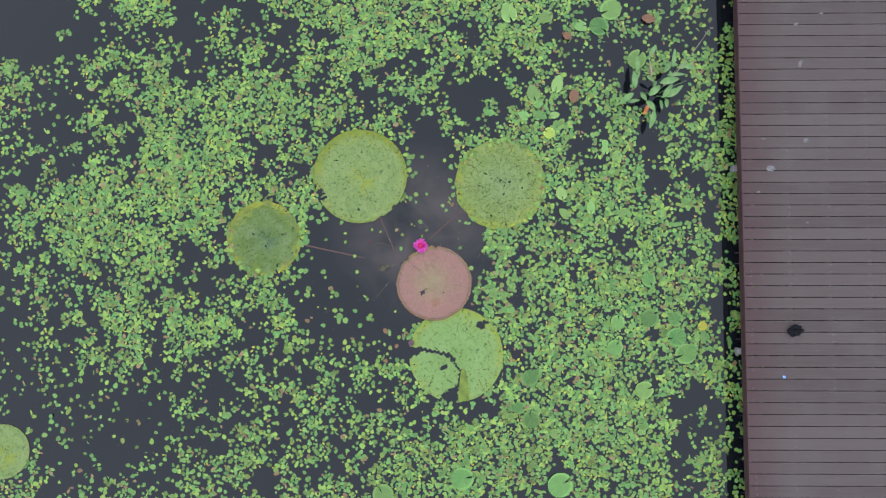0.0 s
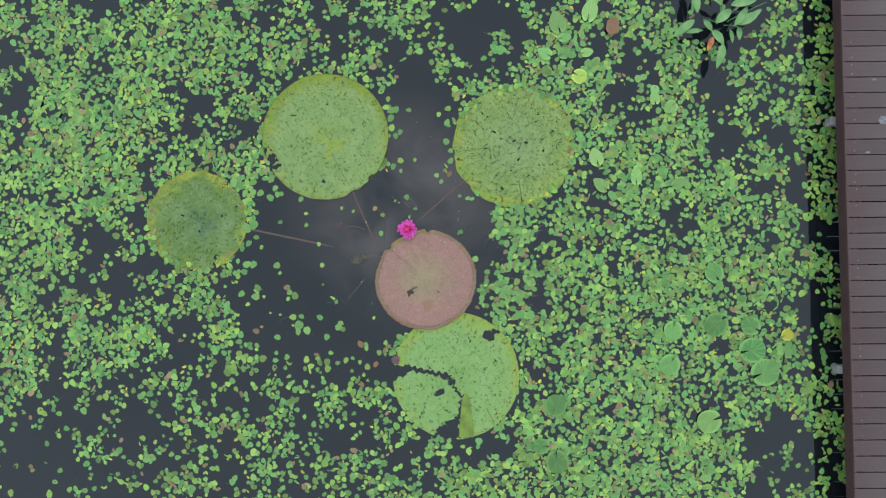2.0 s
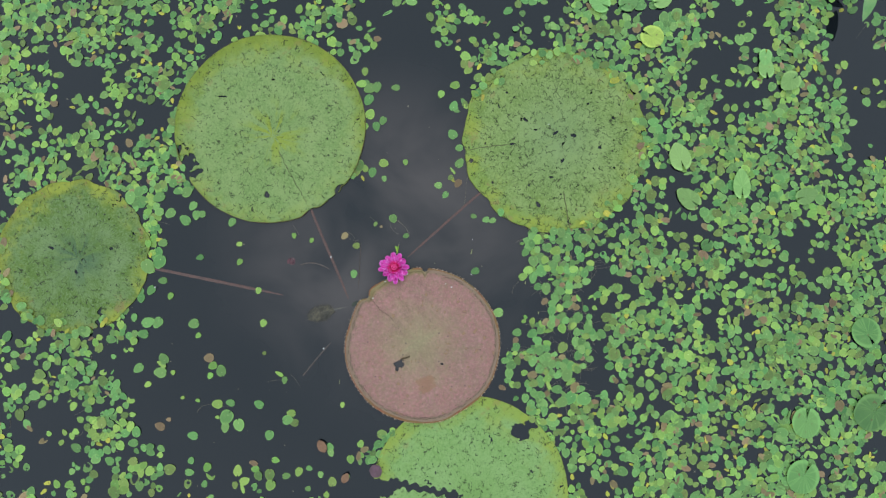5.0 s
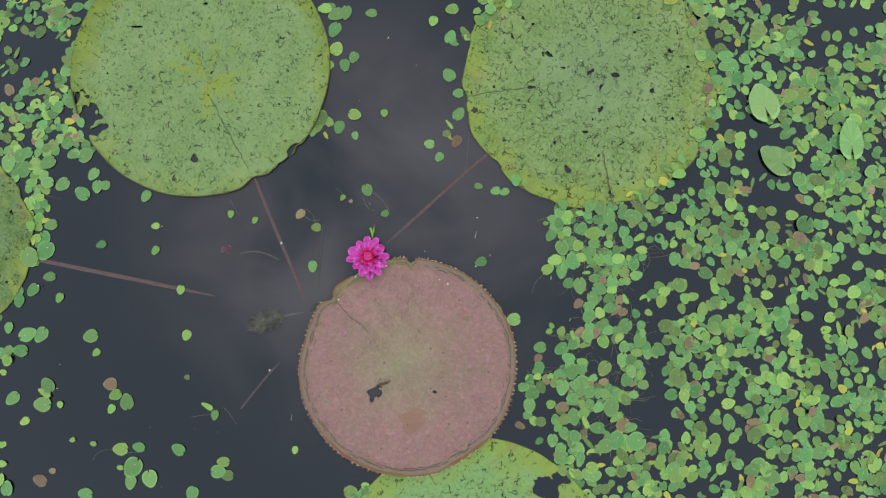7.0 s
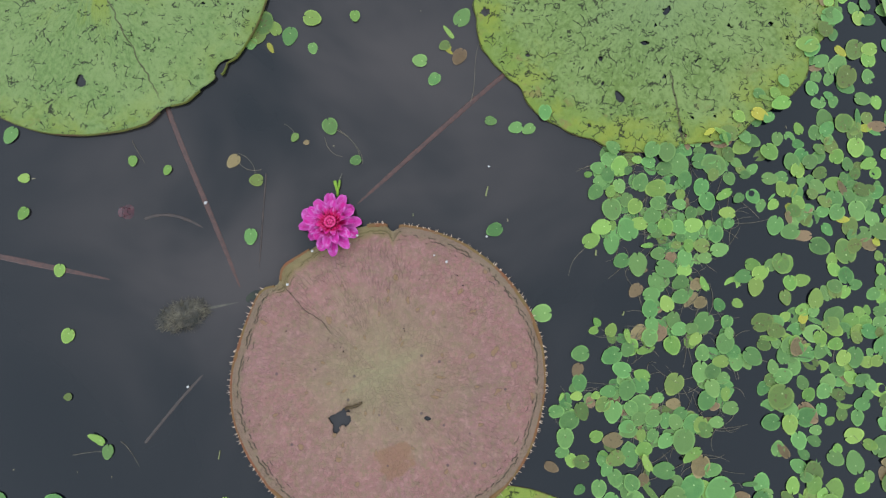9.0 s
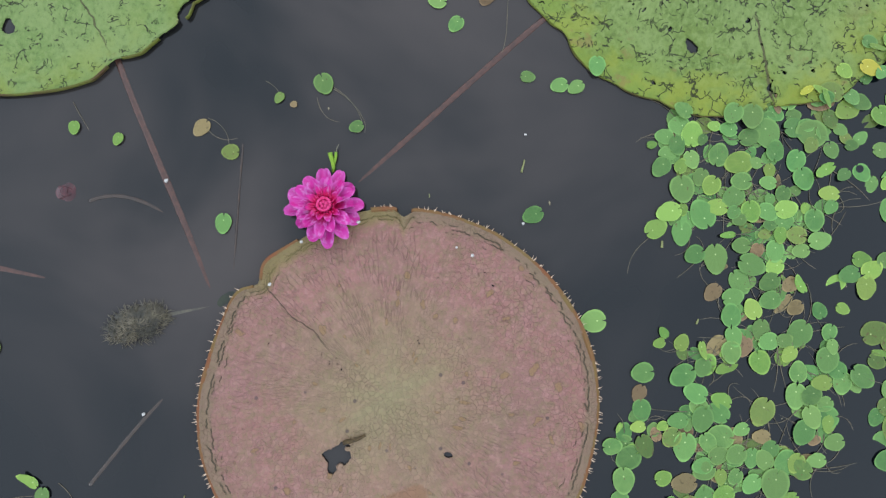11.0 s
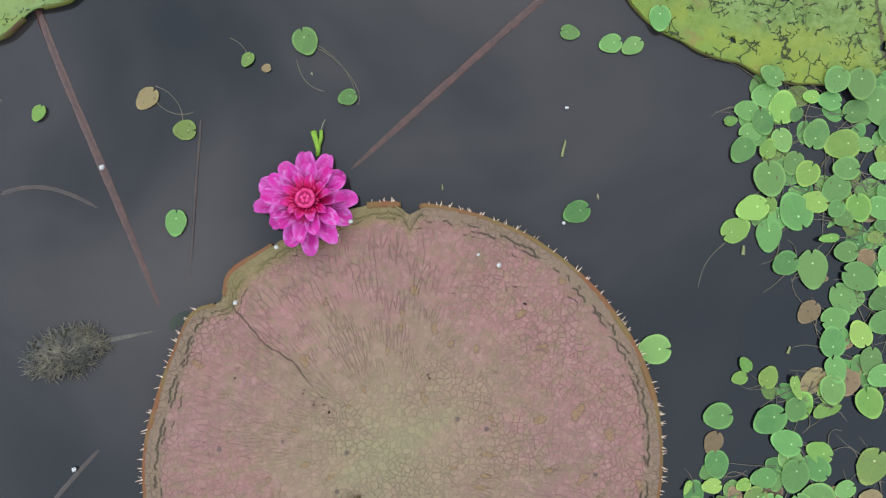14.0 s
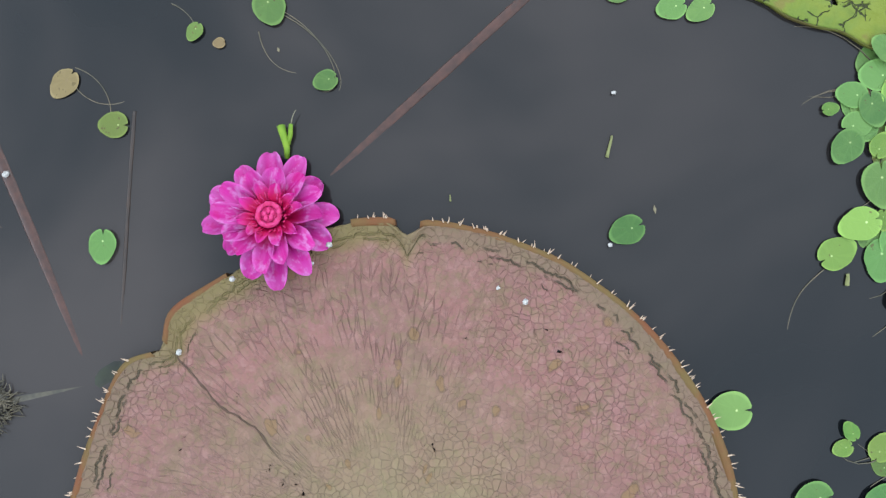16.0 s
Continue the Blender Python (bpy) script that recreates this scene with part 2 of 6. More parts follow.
def pink_pad_material():
    """The mauve pad: khaki middle, a net of small cells, furrows along the spokes, creases inside the rim, brown blotches."""
    s = Mat("pad_pink", 0.5, 0.16)
    p = s.obj()
    x, y, z = s.xyz(p)
    x, y = s.math("ADD", x, 0.015), s.math("SUBTRACT", y, 0.01)
    r = s.math("SQRT", s.math("ADD", s.math("MULTIPLY", x, x), s.math("MULTIPLY", y, y)))
    inv = s.math("DIVIDE", 1.0, s.math("ADD", r, 0.004))
    cx, cy = s.math("MULTIPLY", x, inv), s.math("MULTIPLY", y, inv)
    turn = s.math("ARCTAN2", x, y)
    edge = s.n("Attribute", attribute_name="edge").outputs["Fac"]
    base = s.mix(s.ramp(s.noise(p, 5.0, 4, 0.6), 0.35, 0.7), (0.118, 0.054, 0.046), (0.098, 0.052, 0.042))
    rosy = s.ramp(s.noise(s.add(p, (6.0, 1.0, 2.0)), 11.0, 4, 0.7), 0.48, 0.70, 0.0, 0.55)
    base = s.mix(rosy, base, (0.130, 0.062, 0.058))
    olive = s.ramp(s.noise(s.add(p, (0.0, 3.0, 8.0)), 17.0, 4, 0.75), 0.47, 0.66, 0.0, 0.42)
    base = s.mix(olive, base, (0.098, 0.072, 0.040))
    dapple = s.noise(s.add(p, (2.0, 2.0, 5.0)), 46.0, 4, 0.7)
    base = s.mix(s.ramp(dapple, 0.50, 0.64, 0.0, 0.70), base, (0.086, 0.058, 0.032))
    base = s.mix(s.ramp(dapple, 0.48, 0.36, 0.0, 0.6), base, (0.142, 0.076, 0.064))
    # khaki middle with rays that reach out unevenly
    rays = s.noise(s.vec(cx, cy, s.math("MULTIPLY", r, 1.6)), 3.4, 4, 0.6)
    fine = s.noise(s.add(s.vec(cx, cy, s.math("MULTIPLY", r, 1.8)), s.noise(p, 14.0, 2, out=1), 0.03), 30.0, 4, 0.6)
    reach = s.math("ADD", r, s.math("MULTIPLY", s.math("SUBTRACT", rays, 0.5), 0.30))
    base = s.mix(s.ramp(reach, 0.37, 0.02, 0.0, 0.78), base, (0.104, 0.084, 0.042))
    base = s.mix(s.ramp(reach, 0.11, -0.02, 0.0, 0.40), base, (0.098, 0.091, 0.044))
    base = s.mix(s.ramp(fine, 0.50, 0.62, 0.0, 0.35), base, (0.108, 0.072, 0.044))
    # the net of cells, each a little lighter or darker
    bent = s.add(p, s.noise(p, 42.0, 3, out=1), 0.016)
    flat = s.n("VectorMath", operation="MULTIPLY")
    s.put(flat.inputs[0], bent)
    flat.inputs[1].default_value = (1, 1, 0.05)
    net = s.voronoi(flat.outputs[0], 84.0, rand=0.85)
    tone = s.xyz(s.voronoi(flat.outputs[0], 84.0, "F1", 0.85, 1))[0]
    lane = s.vec(s.math("MULTIPLY", turn, 30.0), s.math("MULTIPLY", r, 26.0), 0.0)
    lane = s.add(lane, s.noise(p, 20.0, 2, out=1), 0.8)
    long_net = s.voronoi(lane, 1.0, rand=0.9)
    one = s.ramp(s.math("ADD", s.math("MULTIPLY", cx, -0.30), s.math("MULTIPLY", cy, 0.95)), 0.62, 0.90)
    two = s.ramp(s.math("ADD", s.math("MULTIPLY", cx, 0.78), s.math("MULTIPLY", cy, -0.62)), 0.80, 0.95, 0.0, 0.7)
    two = s.math("MAXIMUM", two, s.ramp(s.math("ADD", s.math("MULTIPLY", cx, -0.98), s.math("MULTIPLY", cy, 0.17)), 0.84, 0.96, 0.0, 0.6))
    sector = s.math("MULTIPLY", s.math("MAXIMUM", one, two), s.math("MULTIPLY", s.ramp(r, 0.10, 0.20), s.ramp(edge, 0.93, 0.84)))
    wear = s.ramp(s.noise(p, 7.0, 3), 0.32, 0.66, 0.30, 1.0)
    line = s.math("MULTIPLY", s.ramp(net, 0.085, 0.0), wear)
    furrow = s.math("MULTIPLY", s.ramp(long_net, 0.10, 0.02), s.ramp(s.noise(p, 16.0, 2), 0.40, 0.56))
    joint = s.math("ADD", s.math("MULTIPLY", s.math("MULTIPLY", line, 0.78), s.math("SUBTRACT", 1.0, s.math("MULTIPLY", sector, 0.75))), s.math("MULTIPLY", furrow, sector))
    base = s.mix(s.math("MULTIPLY", joint, 0.20), base, (0.044, 0.026, 0.022))
    value = s.n("HueSaturation")
    s.put(value.inputs["Value"], s.ramp(tone, 0.0, 1.0, 0.94, 1.07))
    s.put(value.inputs["Color"], base)
    base = value.outputs[0]
    # blotches with a darker outline, drawn out along the spokes
    spot_at = s.add(s.vec(s.math("MULTIPLY", turn, 3.4), s.math("MULTIPLY", r, 9.0), 0.0), s.noise(p, 22.0, 4, out=1), 0.55)
    spot = s.voronoi(spot_at, 1.9, "F1", 1.0)
    chosen = s.ramp(s.xyz(s.voronoi(spot_at, 1.9, "F1", 1.0, 1))[1], 0.46, 0.50)
    chosen = s.math("MULTIPLY", chosen, s.ramp(r, 0.06, 0.12))
    base = s.mix(s.math("MULTIPLY", s.ramp(spot, 0.20, 0.16, 0.0, 0.75), chosen), base, (0.102, 0.060, 0.026))
    halo = s.math("MULTIPLY", s.ramp(spot, 0.235, 0.20), s.ramp(spot, 0.15, 0.19))
    base = s.mix(s.math("MULTIPLY", s.math("MULTIPLY", halo, chosen), 0.42), base, (0.036, 0.022, 0.012))
    # one broad brown patch
    q = s.n("VectorMath", operation="DISTANCE")
    s.put(q.inputs[0], s.add(p, s.noise(p, 14.0, 4, out=1), 0.14))
    q.inputs[1].default_value = (0.09, -0.19, 0.07)
    base = s.mix(s.ramp(q.outputs["Value"], 0.062, 0.046, 0.0, 0.72), base, (0.098, 0.050, 0.026))
    # khaki band and broken dark creases inside the turned-up edge
    round_about = s.vec(s.math("MULTIPLY", cx, 4.0), s.math("MULTIPLY", cy, 4.0), 0.0)
    ragged = s.math("MULTIPLY", s.math("SUBTRACT", s.noise(round_about, 2.2, 4, 0.6), 0.5), 0.045)
    base = s.mix(s.ramp(s.math("ADD", edge, ragged), 0.938, 0.968, 0.0, 0.65), base, (0.084, 0.062, 0.036))
    fold = None
    for k, (at, wide, lo, hi) in enumerate(((0.966, 0.0050, 0.42, 0.50), (0.950, 0.0048, 0.47, 0.54), (0.918, 0.0032, 0.58, 0.64))):
        wander = s.noise(s.add(round_about, (7.0 * k, 3.0, 1.0)), 5.0, 3, 0.6)
        far = s.math("ABSOLUTE", s.math("SUBTRACT", edge, s.math("ADD", at - 0.025, s.math("MULTIPLY", wander, 0.05))))
        there = s.ramp(s.noise(s.add(round_about, (1.0, 5.0 * k, 4.0)), 3.4, 2), lo, hi)
        mark = s.math("MULTIPLY", s.ramp(far, wide, wide * 0.35), there)
        fold = mark if fold is None else s.math("MAXIMUM", fold, mark)
    base = s.mix(s.math("MULTIPLY", fold, 0.82), base, (0.024, 0.020, 0.011))
    # the yellowed lip beside the flower
    lip = s.n("VectorMath", operation="DISTANCE")
    s.put(lip.inputs[0], p)
    lip.inputs[1].default_value = (-0.19, 0.43, 0.0)
    lip = s.math("MULTIPLY", s.ramp(lip.outputs["Value"], 0.27, 0.17), s.ramp(s.math("ADD", edge, s.math("MULTIPLY", ragged, 1.5)), 0.90, 0.95))
    base = s.mix(s.math("MULTIPLY", lip, 0.7), base, (0.090, 0.070, 0.024))
    # pinprick holes and the long split
    pits = s.math("MULTIPLY", s.ramp(s.voronoi(p, 17.0, "F1", 1.0), 0.11, 0.06), s.ramp(s.xyz(s.voronoi(p, 17.0, "F1", 1.0, 1))[2], 0.52, 0.56))
    base = s.mix(s.math("MULTIPLY", pits, 0.7), base, (0.030, 0.020, 0.020))
    qx, qy, _ = s.xyz(s.add(p, s.noise(p, 16.0, 3, out=1), 0.034))
    sx, sy, tx, ty = -0.336, 0.296, -0.165, 0.135
    n = math.hypot(tx - sx, ty - sy)
    lx, ly = (tx - sx) / n, (ty - sy) / n
    qx, qy = s.math("SUBTRACT", qx, sx + 0.017), s.math("SUBTRACT", qy, sy + 0.017)
    along = s.math("ADD", s.math("MULTIPLY", qx, lx), s.math("MULTIPLY", qy, ly))
    away = s.math("ABSOLUTE", s.math("SUBTRACT", s.math("MULTIPLY", qy, lx), s.math("MULTIPLY", qx, ly)))
    cut = s.math("MULTIPLY", s.ramp(away, 0.0020, 0.0007), s.math("MULTIPLY", s.ramp(along, -0.01, 0.01), s.ramp(along, n, n * 0.85)))
    base = s.mix(s.math("MULTIPLY", cut, 0.8), base, (0.036, 0.022, 0.014))
    grit = s.ramp(s.noise(p, 130.0, 3, 0.7), 0.50, 0.74, 0.0, 0.22)
    base = s.mix(grit, base, (0.062, 0.036, 0.032))
    s.color(base)
    s.put(s.b.inputs["Roughness"], s.ramp(s.noise(p, 9.0, 3), 0.3, 0.7, 0.42, 0.62))
    height = s.math("SUBTRACT", s.math("MULTIPLY", s.noise(p, 60.0, 3), 0.45), s.math("MULTIPLY", joint, 0.70))
    height = s.math("SUBTRACT", height, s.math("MULTIPLY", s.math("MAXIMUM", fold, cut), 1.3))
    s.bump(height, 0.75, 0.004)
    return s.m


PAD_PINK = pink_pad_material()
PAD_A = pad_material("pad_green", 0.643, (0.060, 0.092, 0.026), (0.084, 0.112, 0.038), (0.090, 0.106, 0.005), (0.062, 0.080, 0.006), marks=0.95, holes=0.2, stain=0.35, heart_at=(0.02, -0.057), heart_reach=0.5, heart_force=0.8, star=(0.47, 0.60, 0.0), seams=[(0.05, -0.15, 0.266, -0.545, 0.003)])
PAD_B = pad_material("pad_holed", 0.615, (0.056, 0.083, 0.019), (0.086, 0.114, 0.036), (0.070, 0.098, 0.042), (0.070, 0.098, 0.014), marks=1.35, holes=0.75, stain=0.55, heart_at=(0.02, 0.016), heart_reach=0.8, seams=[(-0.30, -0.02, -0.62, -0.06, 0.004), (0.05, -0.35, 0.09, -0.62, 0.005)])
PAD_C = pad_material("pad_small", 0.512, (0.034, 0.058, 0.009), (0.060, 0.086, 0.032), (0.020, 0.040, 0.022), (0.078, 0.084, 0.008), marks=0.9, holes=0.3, stain=0.8, heart_at=(0.03, -0.015), heart_reach=0.55, star=(0.40, 0.62, 0.15), heart_force=0.8)
PAD_D = pad_material("pad_torn", 0.635, (0.066, 0.112, 0.030), (0.082, 0.126, 0.042), (0.056, 0.100, 0.022), (0.086, 0.112, 0.016), marks=0.95, holes=0.25, stain=0.4, heart_at=(0.0, -0.06), heart_reach=0.4, seams=[(0.30, -0.32, 0.42, -0.56, 0.006)])


def plain(name, a, b, scale, rough=0.6, spec=0.14, bump=0.3, dist=0.003, detail=4):
    s = Mat(name, rough, spec)
    p = s.obj()
    s.color(s.mix(s.ramp(s.noise(p, scale, detail, 0.6), 0.3, 0.7), a, b))
    s.bump(s.noise(p, scale * 3, 4), bump, dist)
    return s.m


RIM = plain("pad_rim", (0.086, 0.029, 0.012), (0.072, 0.048, 0.016), 11.0)
RIM_GREEN = plain("pad_rim_green", (0.056, 0.070, 0.009), (0.034, 0.018, 0.009), 9.0)
SPINE = plain("spine", (0.34, 0.27, 0.20), (0.24, 0.13, 0.08), 60.0)
# wet things awash at the surface; the water's murk is darkened into their colours
STALK_IN_MURK = plain("stalk", (0.042, 0.0190, 0.0140), (0.026, 0.0140, 0.0112), 60.0, 0.08, 0.25)
FAINT_STALK_IN_MURK = plain("faint_stalk", (0.0280, 0.0185, 0.0140), (0.0180, 0.0135, 0.0112), 30.0, 0.08, 0.25)
ROOT_IN_MURK = plain("root", (0.044, 0.038, 0.026), (0.024, 0.022, 0.017), 55.0, 0.08, 0.25)
BRISTLE_IN_MURK = plain("bristle", (0.080, 0.066, 0.042), (0.026, 0.024, 0.018), 34.0, 0.08, 0.25)
THREAD = plain("thread", (0.085, 0.068, 0.046), (0.048, 0.044, 0.030), 20.0)
FLUFF = plain("fluff", (0.30, 0.29, 0.27), (0.13, 0.12, 0.11), 260.0, 0.7)
DEAD = plain("dead_leaf", (0.10, 0.052, 0.030), (0.065, 0.034, 0.018), 18.0)
BLADE = plain("grass_blade", (0.036, 0.088, 0.024), (0.064, 0.112, 0.036), 14.0, 0.4, 0.2)
STRAW = plain("straw", (0.14, 0.12, 0.09), (0.10, 0.09, 0.06), 20.0)
CLOTH = plain("black_cloth", (0.0025, 0.0025, 0.003), (0.007, 0.007, 0.0085), 30.0, 0.9, 0.03)
CONCRETE = plain("concrete", (0.085, 0.082, 0.08), (0.055, 0.052, 0.05), 12.0, 0.85)
STEEL = plain("screw_steel", (0.16, 0.15, 0.15), (0.10, 0.09, 0.09), 90.0, 0.4)
CHALK = plain("droppings", (0.095, 0.095, 0.096), (0.040, 0.036, 0.036), 40.0, 0.9)
BLUE = plain("blue_plastic", (0.10, 0.22, 0.55), (0.14, 0.28, 0.6), 60.0, 0.3)


def deck_material(name, end):
    """Brown composite planks, redder towards the sawn end at x = end, dusty and fine-grooved along x."""
    s = Mat(name, 0.62, 0.15)
    p = s.obj()
    where = s.n("NewGeometry").outputs["Position"]
    r = s.n("ObjectInfo").outputs["Random"]
    x, y, z = s.xyz(where)
    base = s.mix(r, (0.0250, 0.0180, 0.0162), (0.037, 0.0282, 0.0252))
    grain = s.noise(s.vec(s.math("MULTIPLY", x, 1.2), s.math("MULTIPLY", y, 60.0), r), 1.6, 4, 0.6)
    base = s.mix(s.ramp(grain, 0.35, 0.75, 0.0, 0.55), base, (0.043, 0.035, 0.0325))
    dust = s.noise(where, 1.3, 5, 0.6)
    base = s.mix(s.ramp(dust, 0.45, 0.75, 0.0, 0.45), base, (0.048, 0.042, 0.0395))
    worn = s.ramp(s.math("ABSOLUTE", s.xyz(p)[1]), PITCH / 2 - 0.0115, PITCH / 2 - 0.0070, 0.0, 0.55)
    base = s.mix(s.math("MULTIPLY", worn, s.ramp(s.noise(where, 3.0, 4), 0.3, 0.6)), base, (0.075, 0.062, 0.060))
    red = s.ramp(s.math("ADD", x, s.math("MULTIPLY", s.noise(where, 4.0, 2), 0.25)), end + 0.02, end + 0.75, 0.65, 0.0)
    base = s.mix(red, base, (0.026, 0.0100, 0.0104))
    fleck = s.ramp(s.noise(where, 55.0, 2, 0.6), 0.72, 0.76, 0.0, 0.6)
    base = s.mix(fleck, base, (0.11, 0.105, 0.10))
    s.color(base)
    s.put(s.b.inputs["Roughness"], s.ramp(dust, 0.3, 0.8, 0.5, 0.75))
    groove = s.noise(s.vec(s.math("MULTIPLY", x, 0.4), s.math("MULTIPLY", y, 260.0), r), 1.0, 2)
    s.bump(groove, 0.18, 0.003)
    return s.m


EDGE_X, PITCH = 3.81, 0.1497
PLANK = deck_material("deck_plank", EDGE_X)
FASCIA = plain("fascia", (0.018, 0.009, 0.009), (0.026, 0.014, 0.0135), 7.0, 0.6)
JOIST = plain("joist", (0.03, 0.025, 0.022), (0.045, 0.036, 0.03), 8.0, 0.8)


def water_material():
    """Dark still water, clouded by brown silt over the rootstock, under a mirror."""
    s = Mat("water_surface", 0.9, 0.0)
    p = s.obj()
    mid = s.n("VectorMath", operation="DISTANCE")
    s.put(mid.inputs[0], p)
    mid.inputs[1].default_value = (-0.45, 0.66, 0.0)
    silt = s.math("MULTIPLY", s.ramp(s.noise(s.add(p, (1.7, 0.4, 0.0)), 1.1, 4, 0.55, 0.5), 0.28, 0.60), s.ramp(mid.outputs["Value"], 1.35, 0.35, 0.04, 1.0))
    s.color(s.mix(silt, (0.0018, 0.0027, 0.0034), (0.0225, 0.0184, 0.0168)))
    top, gloss = s.n("MixShader"), s.n("BsdfGlossy")
    gloss.inputs["Roughness"].default_value = 0.015
    fres = s.n("Fresnel")
    fres.inputs["IOR"].default_value = 1.333
    wave = s.n("Bump")
    wave.inputs["Strength"].default_value, wave.inputs["Distance"].default_value = 0.04, 0.01
    s.put(wave.inputs["Height"], s.noise(p, 7.0, 2))
    for node in (gloss, fres):
        s.put(node.inputs["Normal"], wave.outputs[0])
    s.put(top.inputs[0], fres.outputs[0])
    s.t.links.new(s.b.outputs[0], top.inputs[1])
    s.t.links.new(gloss.outputs[0], top.inputs[2])
    s.t.links.new(top.outputs[0], s.t.nodes["Material Output"].inputs[0])
    return s.m


# ---- mesh helpers ----
def mesh_of(bm, name, material, smooth=True):
    me = bpy.data.meshes.new(name)
    bm.normal_update()
    bm.to_mesh(me)
    bm.free()
    me.materials.append(material)
    if smooth:
        me.shade_smooth()
    return me


def part(name, bm, material, parent, label="", smooth=True):
    ob = new(name, mesh_of(bm, name, material, smooth))
    ob.parent = parent
    return tagged(ob, label)


def thing(name, x, y, z, label, category, group="", kind=""):
    ob = new(name)
    ob.empty_display_size = 0.05
    ob.location = (x, y, z)
    return tagged(ob, label, category, group, kind)


def box(bm, x0, x1, y0, y1, z0, z1, bevel=0.0):
    m = Matrix.LocRotScale(((x0 + x1) / 2, (y0 + y1) / 2, (z0 + z1) / 2), None, (x1 - x0, y1 - y0, z1 - z0))
    made = bmesh.ops.create_cube(bm, size=1.0, matrix=m)
    if bevel:
        edges = list({e for v in made["verts"] for e in v.link_edges})
        bmesh.ops.bevel(bm, geom=edges, offset=bevel, segments=1, affect="EDGES")
    return bm


def tube(bm, points, r0, r1, sides=6):
    """A tapering tube along the points."""
    points = [Vector(p) for p in points]
    rings = []
    for k, p in enumerate(points):
        way = (points[min(k + 1, len(points) - 1)] - points[max(k - 1, 0)]).normalized()
        side = way.cross(Vector((0, 0, 1)))
        side = side.normalized() if side.length > 1e-3 else Vector((1, 0, 0))
        up = side.cross(way)
        r = r0 + (r1 - r0) * k / (len(points) - 1)
        rings.append([bm.verts.new(p + r * (math.cos(a) * side + math.sin(a) * up)) for a in (2 * math.pi * i / sides for i in range(sides))])
    for a, b in zip(rings, rings[1:]):
        for i in range(sides):
            bm.faces.new((a[i], a[(i + 1) % sides], b[(i + 1) % sides], b[i]))
    bm.faces.new(rings[0][::-1])
    bm.faces.new(rings[-1])
    return bm


def bezier(a, b, c, d, n=12):
    a, b, c, d = (Vector(p) for p in (a, b, c, d))
    return [(1 - t) ** 3 * a + 3 * (1 - t) ** 2 * t * b + 3 * (1 - t) * t * t * c + t ** 3 * d for t in (k / n for k in range(n + 1))]


# ---- the pond: bed and surface ----
def sheet(name, marks, z, material, label, category="water"):
    """A level sheet, cut along the same marks both ways, fine near the middle."""
    verts = [(x, y, 0) for y in marks for x in marks]
    n = len(marks)
    me = bpy.data.meshes.new(name)
    me.from_pydata(verts, [], [(j * n + i, j * n + i + 1, (j + 1) * n + i + 1, (j + 1) * n + i) for j in range(n - 1) for i in range(n - 1)])
    me.materials.append(material)
    ob = new(name, me)
    ob.location = (0, 0, z)
    return tagged(ob, label, category, "", "structure")


NEAR = list(range(-12, 13))
WIDE = [-2000, -300, -60, -20, *NEAR, 20, 60, 300, 2000]
sheet("ground", WIDE, -0.9, plain("mud", (0.012, 0.010, 0.007), (0.018, 0.016, 0.011), 1.5, 0.95), "dark brown mud bed of the pond", "mud")
sheet("water", WIDE, 0.0, water_material(), "still dark grey-green pond water mirroring an overcast sky")


